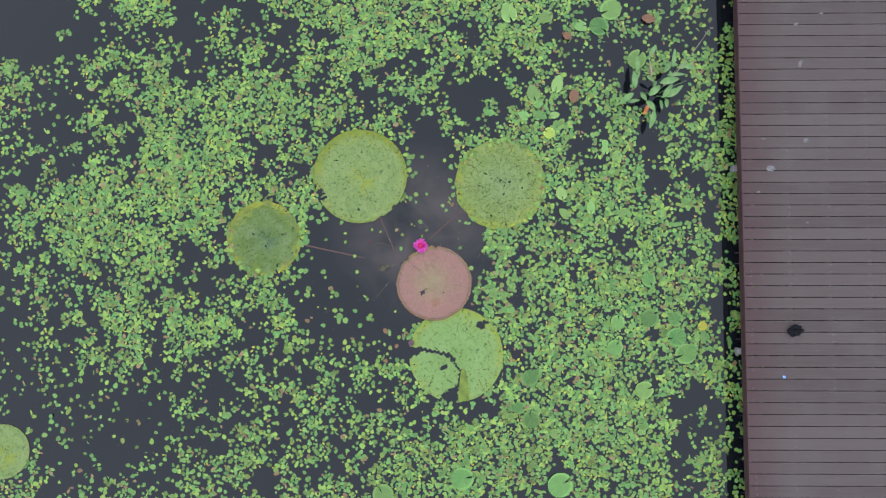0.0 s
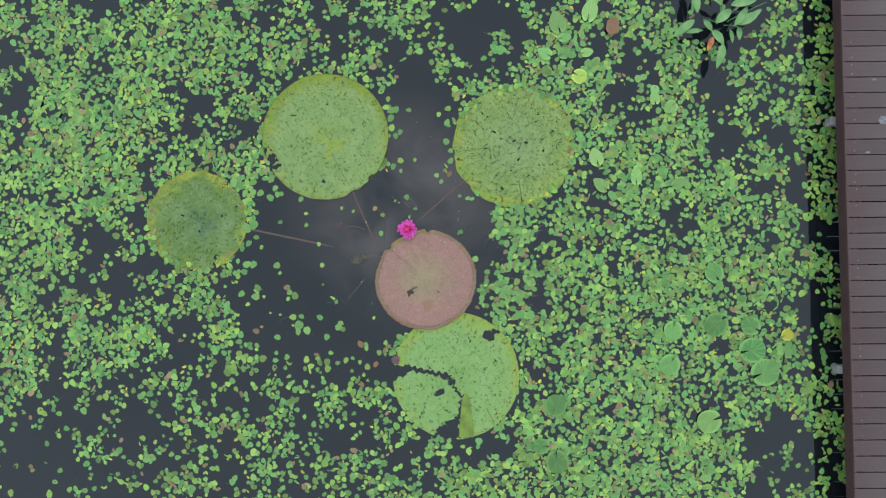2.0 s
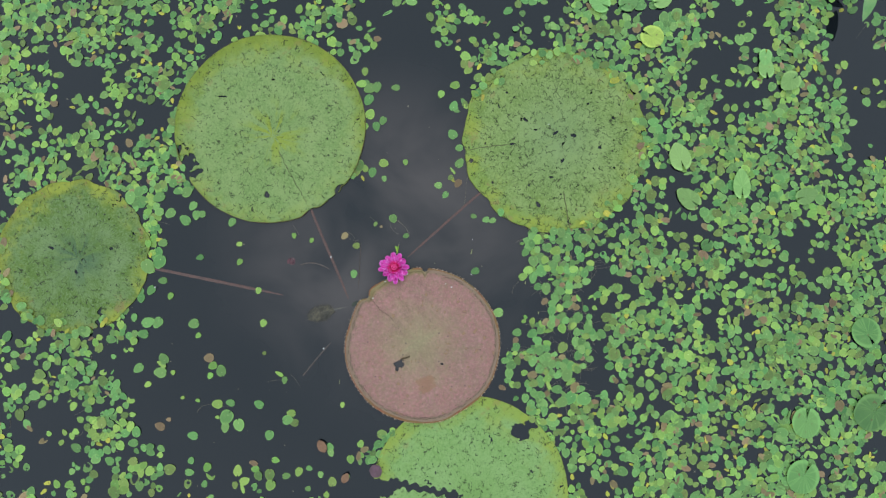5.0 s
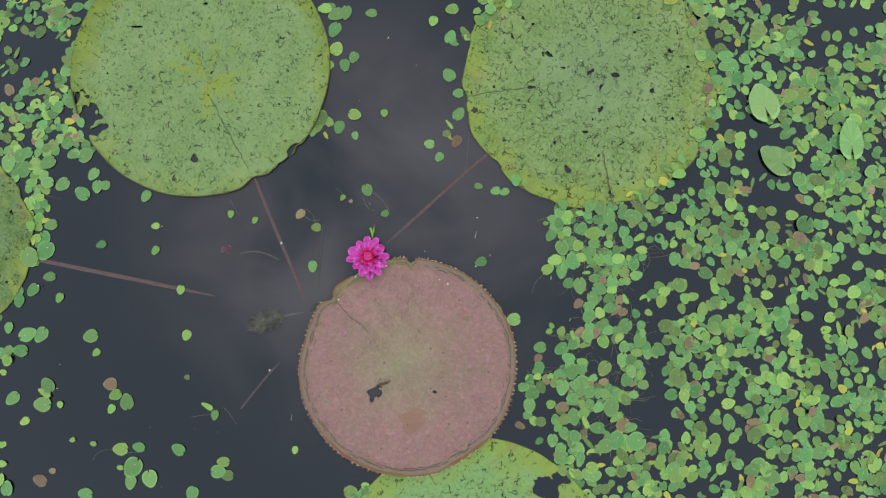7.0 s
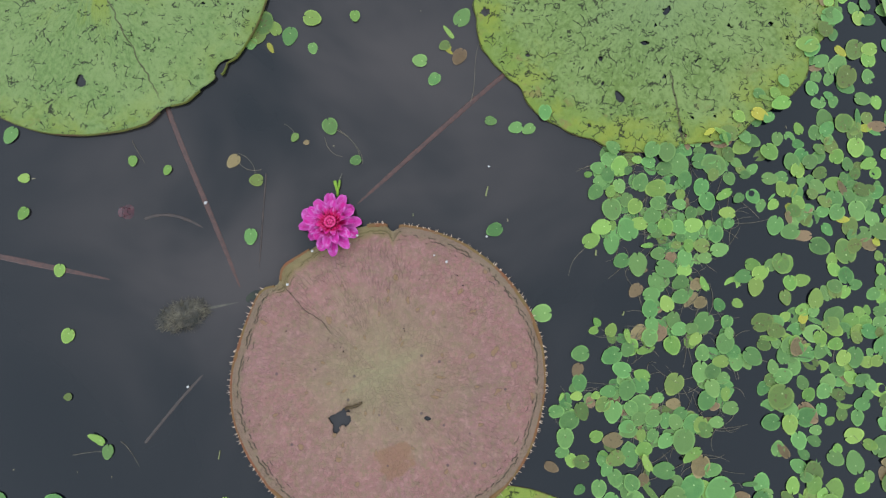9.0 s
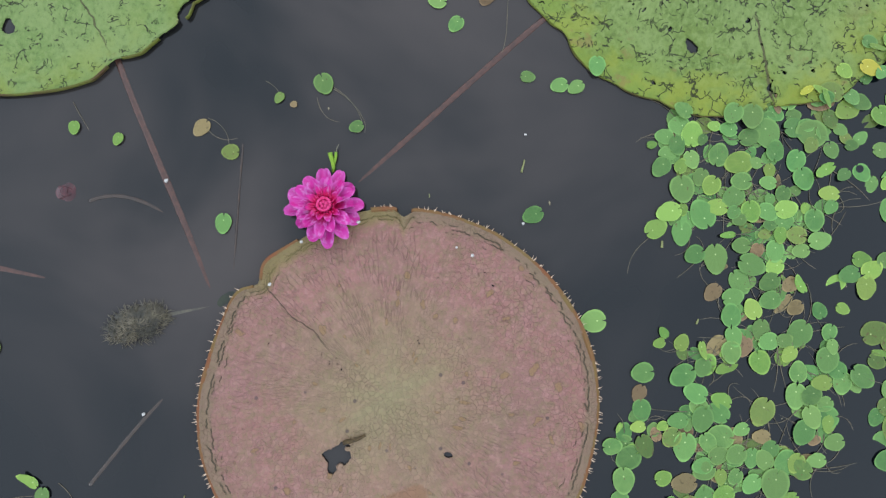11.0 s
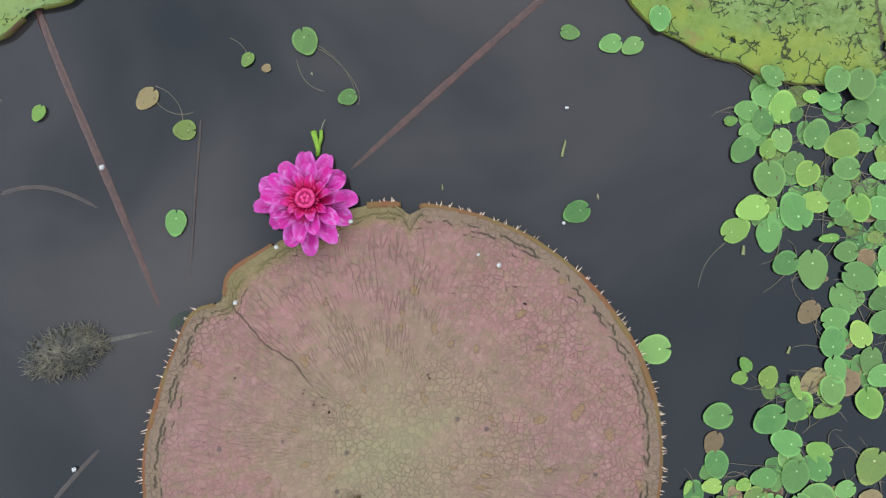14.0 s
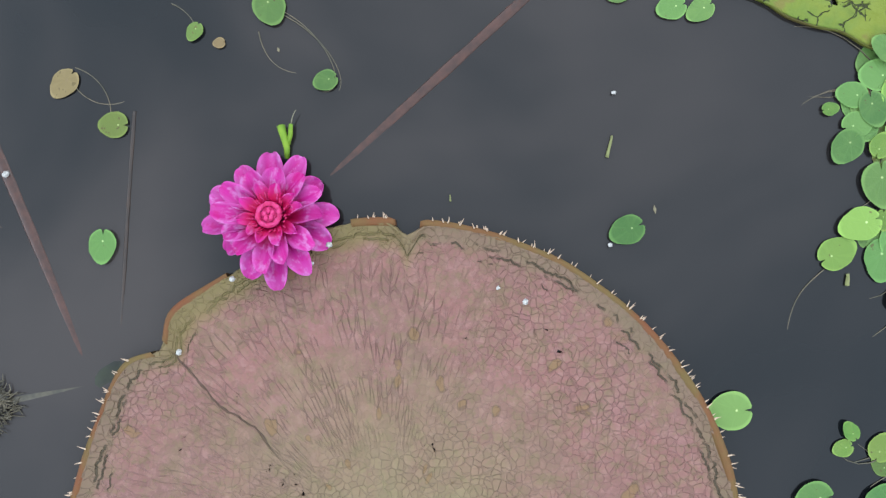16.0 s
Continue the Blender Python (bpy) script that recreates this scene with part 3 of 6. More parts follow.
# ---- giant pads ----
def pad_blade(radius, outline, holes, cuts, lift, waves, rings=110, steps=360, seed=0.0):
    """A disc with its own outline; faces that fall into a hole or a torn cut are left out. Returns a bmesh.
    holes: x, y, half length, half width, turn. cuts: x0, y0, x1, y1, half width at both ends. lift: height of the turned-up edge."""
    bm = bmesh.new()
    edge = bm.verts.layers.float.new("edge")

    def gone(x, y):
        j = 0.35 * noise.noise((x * 38 + seed, y * 38, 1.3)) + 0.25 * noise.noise((x * 95, y * 95 + seed, 4.1))
        for hx, hy, a, b, turn in holes:
            c, s = math.cos(radians(turn)), math.sin(radians(turn))
            u, v = (x - hx) * c + (y - hy) * s, (y - hy) * c - (x - hx) * s
            if (u / a) ** 2 + (v / b) ** 2 < (1 + 1.4 * j) ** 2:
                return True
        for x0, y0, x1, y1, w0, w1 in cuts:
            lx, ly = x1 - x0, y1 - y0
            t = ((x - x0) * lx + (y - y0) * ly) / (lx * lx + ly * ly)
            if 0 <= t <= 1:
                wobble = 0.028 * noise.noise((t * 5 + seed, 2.2, 7.0))
                d = ((y - y0) * lx - (x - x0) * ly) / math.hypot(lx, ly)
                if abs(d - wobble) < (w0 + (w1 - w0) * t) * (1 + 1.2 * j):
                    return True
        return False

    grid = []
    for k in range(1, rings + 1):
        f = (k / rings) ** 0.8
        row = []
        for i in range(steps):
            a = 2 * math.pi * i / steps
            rr = radius * outline(a) * f
            x, y = rr * math.cos(a), rr * math.sin(a)
            z = waves * (noise.noise((x * 4 + seed, y * 4, 0.5)) + 0.4 * noise.noise((x * 13, y * 13 + seed, 2.0)))
            z += lift * max(0.0, (f - 0.955) / 0.045) ** 2 - 0.3 * waves * (1 - f)
            row.append(bm.verts.new((x, y, z)))
            row[-1][edge] = f
        grid.append(row)
    middle = bm.verts.new((0, 0, grid[0][0].co.z))
    for i in range(steps):
        bm.faces.new((middle, grid[0][i], grid[0][(i + 1) % steps]))
    for a, b in zip(grid, grid[1:]):
        for i in range(steps):
            j = (i + 1) % steps
            cx, cy = (a[i].co.x + b[j].co.x) / 2, (a[i].co.y + b[j].co.y) / 2
            if not gone(cx, cy):
                bm.faces.new((a[i], b[i], b[j], a[j]))
    loose = [v for v in bm.verts if not v.link_faces]
    bmesh.ops.delete(bm, geom=loose, context="VERTS")
    border = [v for v in bm.verts if v.is_boundary]
    for _ in range(4):
        eased = []
        for v in border:
            beside = [e.other_vert(v).co for e in v.link_edges if e.is_boundary]
            eased.append(v.co * 0.4 + 0.6 * sum(beside, Vector()) / len(beside))
        for v, co in zip(border, eased):
            v.co = co
    for v in border:
        v.co.x += 0.003 * noise.noise((v.co.x * 160, v.co.y * 160, 3.0))
        v.co.y += 0.003 * noise.noise((v.co.x * 160, v.co.y * 160, 9.0))
    return bm


def pad_rim(radius, outline, start, stop, lift, thick):
    """A stretch of the thin turned-up wall round a pad, from one angle to another in degrees."""
    bm = bmesh.new()
    profile = ((0.0, -0.012), (thick, -0.004), (thick, lift), (0.0, lift + 0.25 * thick), (-thick * 0.6, lift - 0.004))
    last = None
    steps = max(2, round(stop - start))
    for i in range(steps + 1):
        a = radians(start + (stop - start) * i / steps)
        rr = radius * outline(a)
        up = 0.85 + 0.3 * noise.noise((math.cos(a) * 5, math.sin(a) * 5, 3.3))
        ring = [bm.verts.new(((rr + dr) * math.cos(a), (rr + dr) * math.sin(a), h * up)) for dr, h in profile]
        if last:
            for k in range(len(profile)):
                n = (k + 1) % len(profile)
                bm.faces.new((last[k], ring[k], ring[n], last[n]))
        else:
            bm.faces.new(ring[::-1])
        last = ring
    bm.faces.new(last)
    return bm


def dip(a, at, wide, deep):
    d = (math.degrees(a) - at + 180) % 360 - 180
    return deep * math.exp(-((d / wide) ** 2))


def nick(a, at, wide, deep):
    """A V-shaped notch."""
    d = (math.degrees(a) - at + 180) % 360 - 180
    return deep * max(0.0, 1 - abs(d) / wide)


def wavy(a, seed, amount, count=2.0):
    return amount * noise.noise((math.cos(a) * count + seed, math.sin(a) * count, seed)) + 0.35 * amount * noise.noise((math.cos(a) * count * 3.5, math.sin(a) * count * 3.5 + seed, 1.0))


def giant_pad(x, y, z, radius, outline, material, label, holes=(), cuts=(), lift=0.003, rim=RIM_GREEN, gaps=(), thick=0.003, waves=0.004, seed=0.0):
    pad = thing("giant_lily_pad", x, y, z, label, "lily pad", "giant lily pads")
    blade = part("blade", pad_blade(radius, outline, holes, cuts, lift, waves, seed=seed), material, pad)
    thickness = blade.modifiers.new("thickness", "SOLIDIFY")
    thickness.thickness, thickness.offset = 0.003, -1
    if rim:
        ends = sorted(gaps) or [(0, 0)]
        for (_, start), (stop, _) in zip(ends, ends[1:] + [(ends[0][0] + 360, 0)]):
            part("rim", pad_rim(radius, outline, start, stop, lift, thick), rim, pad)
    return pad


def outline_pink(a):
    return 1 + wavy(a, 2.0, 0.010) - dip(a, 158, 16, 0.030) - dip(a, 80, 34, 0.030) - dip(a, 180, 30, 0.010) - dip(a, 139, 4.0, 0.065) - dip(a, 122, 14, 0.035) - nick(a, 87, 2.4, 0.065) - dip(a, 300, 10, 0.012)


pink_pad = giant_pad(-0.22, -0.05, 0.009, 0.502, outline_pink, PAD_PINK, "round mauve-pink giant lily pad with spiny turned-up rim on the water",
                     holes=[(-0.152, -0.128, 0.034, 0.024, 30), (-0.165, -0.160, 0.014, 0.022, 0), (-0.128, -0.135, 0.022, 0.014, 60), (0.13, -0.133, 0.011, 0.007, 0), (0.0245, 0.482, 0.0055, 0.030, 0), (0.28, 0.13, 0.004, 0.004, 0), (0.045, -0.165, 0.006, 0.003, 40)],
                     cuts=[(0.225, 0.316, 0.253, 0.317, 0.0032, 0.0022), (0.253, 0.317, 0.256, 0.300, 0.0032, 0.0022), (0.256, 0.300, 0.242, 0.289, 0.0032, 0.0022), (0.037, 0.156, 0.049, 0.152, 0.0032, 0.0022), (0.049, 0.152, 0.062, 0.143, 0.0032, 0.0022), (-0.197, 0.114, -0.187, 0.109, 0.0032, 0.0022), (-0.179, 0.103, -0.163, 0.101, 0.0032, 0.0022), (-0.158, 0.095, -0.131, 0.088, 0.0032, 0.0022), (-0.329, 0.160, -0.318, 0.150, 0.0032, 0.0022), (-0.249, 0.221, -0.242, 0.215, 0.0032, 0.0022), (0.368, 0.158, 0.374, 0.150, 0.0032, 0.0022), (0.104, 0.315, 0.110, 0.309, 0.0032, 0.0022)], lift=0.010, rim=RIM, gaps=[(84.8, 89.2), (97, 121), (137.5, 140.5)], thick=0.008, waves=0.0022, seed=1.0)

bm = bmesh.new()
tube(bm, bezier((-0.132, -0.098, 0.004), (-0.118, -0.094, 0.010), (-0.100, -0.092, 0.010), (-0.078, -0.080, 0.004), 8), 0.0062, 0.0042, 7)
for v in bm.verts:
    v.co += Vector((0.0, 0.0028, 0.0016)) * noise.noise(v.co * 140)
part("dead_edge", bm, plain("dead_edge", (0.046, 0.030, 0.012), (0.022, 0.014, 0.007), 90.0), pink_pad, "brown rolled-up edge of a hole")

outline_a = lambda a: 1 + wavy(a, 5.0, 0.012) - nick(a, -64, 6.5, 0.045) - dip(a, -52, 5, 0.014) - nick(a, -40, 3, 0.02) - dip(a, 207, 3.0, 0.05)
giant_pad(-1.227, 1.40, 0.008, 0.640, outline_a, PAD_A, "round green giant lily pad with many bites and a torn edge",
          holes=[(-0.575, -0.235, 0.085, 0.06, 20), (-0.50, -0.30, 0.07, 0.022, 30), (-0.62, -0.16, 0.05, 0.02, 80), (-0.02, -0.455, 0.016, 0.022, 0), (0.47, -0.42, 0.045, 0.022, 40), (0.40, -0.50, 0.03, 0.014, 40), (-0.32, 0.22, 0.035, 0.006, 0), (0.02, 0.33, 0.018, 0.006, 30)],
          cuts=[(-0.60, -0.10, -0.50, -0.13, 0.006, 0.003), (0.33, 0.38, 0.40, 0.33, 0.004, 0.004)], lift=0.008, rim=RIM_GREEN, gaps=[(200, 214), (294, 298), (308, 316)], seed=2.0)

outline_b = lambda a: 0.995 + wavy(a, 8.0, 0.045, 3.0) + 0.022 * abs(math.sin(6.5 * a)) - dip(a, 330, 4, 0.03) - dip(a, 220, 3, 0.02) - dip(a, 186, 2.5, 0.035) - dip(a, 62, 4, 0.05) - dip(a, 78, 2, 0.04) - dip(a, 10, 3, 0.03)
giant_pad(0.68, 1.29, 0.007, 0.612, outline_b, PAD_B, "flat grey-green giant lily pad full of small holes",
          holes=[(0.01, 0.05, 0.02, 0.008, 30), (0.13, 0.03, 0.018, 0.012, 0), (-0.28, -0.02, 0.022, 0.009, 10), (-0.19, 0.14, 0.02, 0.01, -40), (0.30, -0.05, 0.012, 0.012, 0), (-0.03, -0.25, 0.018, 0.008, 0), (-0.18, -0.30, 0.009, 0.012, 0), (0.05, -0.14, 0.018, 0.008, 50), (-0.12, -0.43, 0.012, 0.02, 10)],
          cuts=[(0.08, -0.50, 0.09, -0.63, 0.003, 0.008), (-0.36, 0.22, -0.40, 0.30, 0.005, 0.003)], lift=0.0005, gaps=[(276, 281), (183, 189), (58, 66)], thick=0.0012, seed=3.0)

outline_c = lambda a: 1 + wavy(a, 11.0, 0.045, 3.0) + 0.026 * abs(math.sin(7.5 * a)) - dip(a, -2, 3, 0.02) - dip(a, 42, 4, 0.02)
giant_pad(-2.53, 0.55, 0.006, 0.500, outline_c, PAD_C, "olive giant lily pad with dark middle and yellow edge",
          holes=[(0.02, -0.10, 0.012, 0.018, 20), (0.25, 0.05, 0.014, 0.008, 0), (-0.15, 0.06, 0.02, 0.008, -20)], cuts=[(0.185, -0.34, 0.20, -0.52, 0.008, 0.035), (0.25, 0.34, 0.34, 0.41, 0.004, 0.008)], lift=0.0005, gaps=[(287, 298), (45, 54)], thick=0.0012, seed=4.0)

outline_d = lambda a: 1 + wavy(a, 14.0, 0.015) - dip(a, 178, 6, 0.03)
torn_pad = giant_pad(0.08, -1.02, 0.003, 0.632, outline_d, PAD_D, "yellow-green giant lily pad torn open to its middle",
                     holes=[(0.335, 0.405, 0.060, 0.055, -15), (0.42, 0.46, 0.09, 0.035, 35), (-0.155, -0.163, 0.058, 0.026, 22), (-0.09, -0.575, 0.15, 0.105, 38), (-0.63, 0.09, 0.035, 0.03, 0), (-0.038, -0.068, 0.040, 0.030, 20), (-0.11, -0.015, 0.030, 0.022, 0), (-0.36, -0.41, 0.012, 0.02, 0)],
                     cuts=[(-0.70, 0.020, -0.443, 0.074, 0.085, 0.032), (-0.443, 0.074, -0.259, 0.031, 0.026, 0.018), (-0.259, 0.031, -0.075, -0.001, 0.022, 0.022), (-0.075, -0.001, -0.038, -0.07, 0.015, 0.03), (-0.038, -0.07, 0.029, -0.19, 0.014, 0.012), (0.029, -0.19, 0.10, -0.235, 0.012, 0.016), (0.06, -0.21, 0.035, -0.399, 0.010, 0.022), (0.035, -0.395, -0.03, -0.50, 0.022, 0.05),
                           (-0.341, -0.397, -0.303, -0.267, 0.005, 0.003), (-0.337, 0.24, -0.36, 0.16, 0.005, 0.004), (-0.29, 0.12, -0.25, 0.06, 0.005, 0.008), (0.396, -0.297, 0.41, -0.427, 0.004, 0.006), (0.41, -0.427, 0.446, -0.500, 0.006, 0.004), (0.17, 0.31, 0.13, 0.38, 0.004, 0.006), (0.20, 0.12, 0.26, 0.10, 0.005, 0.003), (-0.13, -0.32, -0.05, -0.38, 0.006, 0.004)],
                     lift=0.0005, gaps=[(30, 62), (150, 192), (240, 282), (303, 309)], thick=0.0012, waves=0.0015, seed=5.0)
bm = bmesh.new()
rows = []
for k in range(13):
    s = k / 12
    wide = 0.012 + 0.075 * s ** 0.6 * (1 - 0.15 * s)
    rows.append([bm.verts.new((0.097 + 0.004 * s + wide * u + 0.01 * noise.noise((s * 6, u, 2.0)), -0.182 + -0.427 * s, 0.005 + 0.012 * (1 - abs(u - 0.25)) ** 2)) for u in (-1, -0.5, -0.12, 0, 0.12, 0.5, 1)])
for a, b in zip(rows, rows[1:]):
    for i in range(6):
        bm.faces.new((a[i], b[i], b[i + 1], a[i + 1]))
part("fold", bm, plain("pad_fold", (0.068, 0.098, 0.014), (0.044, 0.060, 0.011), 9.0), torn_pad, "olive strip of the pad folded over")

bm = bmesh.new()
flap = [bm.verts.new((-0.605 + 0.042 * math.cos(a) * (1 + 0.3 * noise.noise((math.cos(a) * 2, math.sin(a) * 2, 4.0))), 0.160 + 0.042 * math.sin(a), 0.010 + 0.004 * math.cos(a))) for a in (2 * math.pi * k / 14 for k in range(14))]
bm.faces.new(flap)
bmesh.ops.inset_region(bm, faces=bm.faces[:], thickness=0.014, depth=0.003)
part("flap", bm, plain("pad_underside", (0.052, 0.026, 0.034), (0.036, 0.020, 0.022), 40.0), torn_pad, "purple underside of a turned-over flap")

outline_e = lambda a: 1 + wavy(a, 17.0, 0.02) - dip(a, -52, 3, 0.03)
giant_pad(-6.02, -2.32, 0.006, 0.365, outline_e, PAD_A, "small round green lily pad at the edge of the carpet", seed=6.0)

# spines round the pink pad's rim, in ones and twos
bm = bmesh.new()
bmesh.ops.create_cone(bm, cap_ends=True, segments=5, radius1=0.0014, radius2=0.0002, depth=0.014, matrix=Matrix.Translation((0, 0, 0.006)))
spine_mesh = mesh_of(bm, "spine", SPINE)
rng = random.Random(5)
rims = [ob for ob in pink_pad.children if ob.name.startswith("rim")]
deg = 0.0
while deg < 360:
    for _ in range(rng.choice((1, 2, 2, 3, 3, 4))):
        at = deg + rng.uniform(0.0, 1.3)
        if 83.5 < at < 89.5 or 96 < at < 142:
            continue
        a = radians(at)
        rr = 0.502 * outline_pink(a) + 0.0065
        ob = new("spine", spine_mesh)
        ob.parent = rims[2] if at > 140 or at < 84 else rims[0]
        out = Vector((math.cos(a + rng.uniform(-0.55, 0.55)), math.sin(a + rng.uniform(-0.55, 0.55)), rng.uniform(0.1, 0.7)))
        ob.matrix_local = Matrix.LocRotScale((rr * math.cos(a), rr * math.sin(a), rng.uniform(0.004, 0.010)), out.to_track_quat("Z", "Y"), (1, 1, rng.uniform(0.4, 1.0)))
    deg += rng.uniform(2.0, 3.4)


# ---- the flower ----
def petal(length, width, curl, cup, seed, n=14, m=8):
    """A petal along +x that rises and opens, hollow like a spoon, with a round tip."""
    bm = bmesh.new()
    rows = []
    for k in range(n + 1):
        s = math.sin(0.5 * math.pi * k / n)
        t = min(1.0, s / 0.66)
        w = width * (0.28 + 0.72 * t * t * (3 - 2 * t)) if s < 0.66 else width * max(0.004, 1 - ((s - 0.66) / 0.345) ** 2) ** 0.42
        z = curl * length * (s - 0.85 * s * s)
        rows.append([bm.verts.new((length * s, w * u + 0.0016 * noise.noise((s * 5, u, seed)), z + cup * w * u * u * (0.4 + 0.7 * s) + 0.0045 * s * noise.noise((s * 3.5, u * 1.6, seed + 9)))) for u in ((2 * i / m - 1) for i in range(m + 1))])
    for a, b in zip(rows, rows[1:]):
        for i in range(m):
            bm.faces.new((a[i], b[i], b[i + 1], a[i + 1]))
    return bm


def petal_material():
    s = Mat("petal", 0.4, 0.08)
    p = s.obj()
    x, y, z = s.xyz(p)
    r = s.n("ObjectInfo").outputs["Random"]
    base = s.mix(r, (0.24, 0.004, 0.10), (0.26, 0.011, 0.13))
    streak = s.noise(s.vec(s.math("MULTIPLY", x, 12.0), s.math("MULTIPLY", y, 160.0), r), 1.3, 3)
    base = s.mix(s.ramp(streak, 0.4, 0.75, 0.0, 0.55), base, (0.27, 0.040, 0.17))
    base = s.mix(s.ramp(x, 0.056, 0.026, 0.0, 0.95), base, (0.24, 0.002, 0.028))
    base = s.mix(s.ramp(x, 0.070, 0.104, 0.0, 0.4), base, (0.27, 0.07, 0.22))
    side = s.ramp(s.math("ABSOLUTE", y), 0.006, 0.016, 0.0, 0.55)
    base = s.mix(s.math("MULTIPLY", side, s.ramp(x, 0.03, 0.06)), base, (0.27, 0.060, 0.20))
    # wet sheen painted as pale lavender patches in the petal colour
    wet_glint = s.math("MULTIPLY", s.ramp(s.noise(s.add(s.vec(x, s.math("MULTIPLY", y, 1.6), r), s.vec(r, r, r), 9.0), 60.0, 3, 0.6), 0.50, 0.68, 0.0, 0.55), s.ramp(x, 0.025, 0.05))
    base = s.mix(wet_glint, base, (0.30, 0.13, 0.27))
    deep = s.ramp(s.noise(s.add(s.vec(x, y, r), s.vec(r, r, r), 23.0), 75.0, 3, 0.6), 0.54, 0.70, 0.0, 0.5)
    base = s.mix(deep, base, (0.235, 0.004, 0.075))
    s.color(base)
    s.b.inputs["Subsurface Weight"].default_value = 0.0
    s.bump(streak, 0.3, 0.002)
    return s.m


PETAL = petal_material()
STAMEN = plain("stamen", (0.26, 0.003, 0.035), (0.30, 0.02, 0.09), 90.0, 0.4)
HEART = plain("flower_heart", (0.31, 0.026, 0.10), (0.26, 0.008, 0.05), 120.0, 0.4)
flower = thing("water_lily_flower", -0.384, 0.449, 0.014, "bright magenta water lily flower floating against the pink pad's rim", "flower")
flower.matrix_world = Matrix.Translation((-0.395, 0.447, 0.013)) @ Matrix.Rotation(radians(9), 4, Vector((-0.95, -0.31, 0)))
rng = random.Random(9)
for count, length, width, rise, curl, z0, skew in ((12, 0.100, 0.0212, 3, 0.12, 0.002, 8), (12, 0.084, 0.0180, 14, 0.16, 0.006, 23), (10, 0.054, 0.0095, 30, 0.12, 0.010, 5)):
    for k in range(count):
        ob = part("petal", petal(length * rng.uniform(0.84, 1.05), width * rng.uniform(0.82, 1.12), curl, rng.uniform(0.35, 0.9), rng.uniform(0, 50)), PETAL, flower)
        grow = ob.modifiers.new("thickness", "SOLIDIFY")
        grow.thickness = 0.0008
        ob.matrix_local = pose(0, 0, z0, 0, 0, skew + 360 * k / count + rng.uniform(-6, 6)) @ pose(0.004, 0, 0, rng.uniform(-16, 16), -rise + rng.uniform(-6, 6), 0)
bm = bmesh.new()
for k in range(26):
    a, tilt = 2 * math.pi * k / 26 + rng.uniform(-0.1, 0.1), rng.uniform(0.35, 0.75)
    d = Vector((math.cos(a) * tilt, math.sin(a) * tilt, 1)).normalized()
    b0 = Vector((math.cos(a) * 0.016, math.sin(a) * 0.016, 0.010))
    tube(bm, [b0, b0 + 0.017 * d, b0 + 0.031 * d + Vector((0, 0, -0.002))], 0.0022, 0.0012, 5)
part("stamens", bm, STAMEN, flower, "red inner stamens")
bm = bmesh.new()
ring = []
for k in range(25):
    ring.append((0.0165 * math.cos(2 * math.pi * k / 24), 0.0165 * math.sin(2 * math.pi * k / 24), 0.030 + 0.002 * math.sin(k * 2.1)))
tube(bm, ring, 0.0042, 0.0042, 6)
for k in range(5):
    a = 2 * math.pi * k / 5 + 0.4
    bmesh.ops.create_icosphere(bm, subdivisions=1, radius=0.0042, matrix=Matrix.Translation((0.0065 * math.cos(a), 0.0060 * math.sin(a), 0.031)) @ Matrix.Diagonal((1.0, 1.5, 1.0, 1)))
bmesh.ops.create_cone(bm, cap_ends=True, segments=16, radius1=0.014, radius2=0.014, depth=0.02, matrix=Matrix.Translation((0, 0, 0.02)))
part("heart", bm, HEART, flower, "pale pink ring in the flower's middle")
# a green bud on a stalk beside it
bud = thing("green_bud", -0.379, 0.566, 0.0, "small yellow-green forked bud floating behind the magenta flower", "bud")
bm = bmesh.new()
tube(bm, [(0, -0.025, 0.004), (0.001, -0.01, 0.008), (-0.004, 0.01, 0.010), (-0.008, 0.024, 0.008)], 0.004, 0.0065, 7)
tube(bm, [(0.002, -0.004, 0.007), (0.007, 0.010, 0.010), (0.008, 0.026, 0.010)], 0.004, 0.0035, 7)
part("sheath", bm, plain("bud_green", (0.11, 0.17, 0.016), (0.07, 0.13, 0.014), 60.0), bud)
bm = bmesh.new()
tube(bm, bezier((0.008, 0.026, 0.010), (0.010, 0.034, 0.012), (0.012, 0.040, 0.014), (0.017, 0.047, 0.014), 6), 0.0012, 0.0006, 5)
part("style", bm, STRAW, bud)


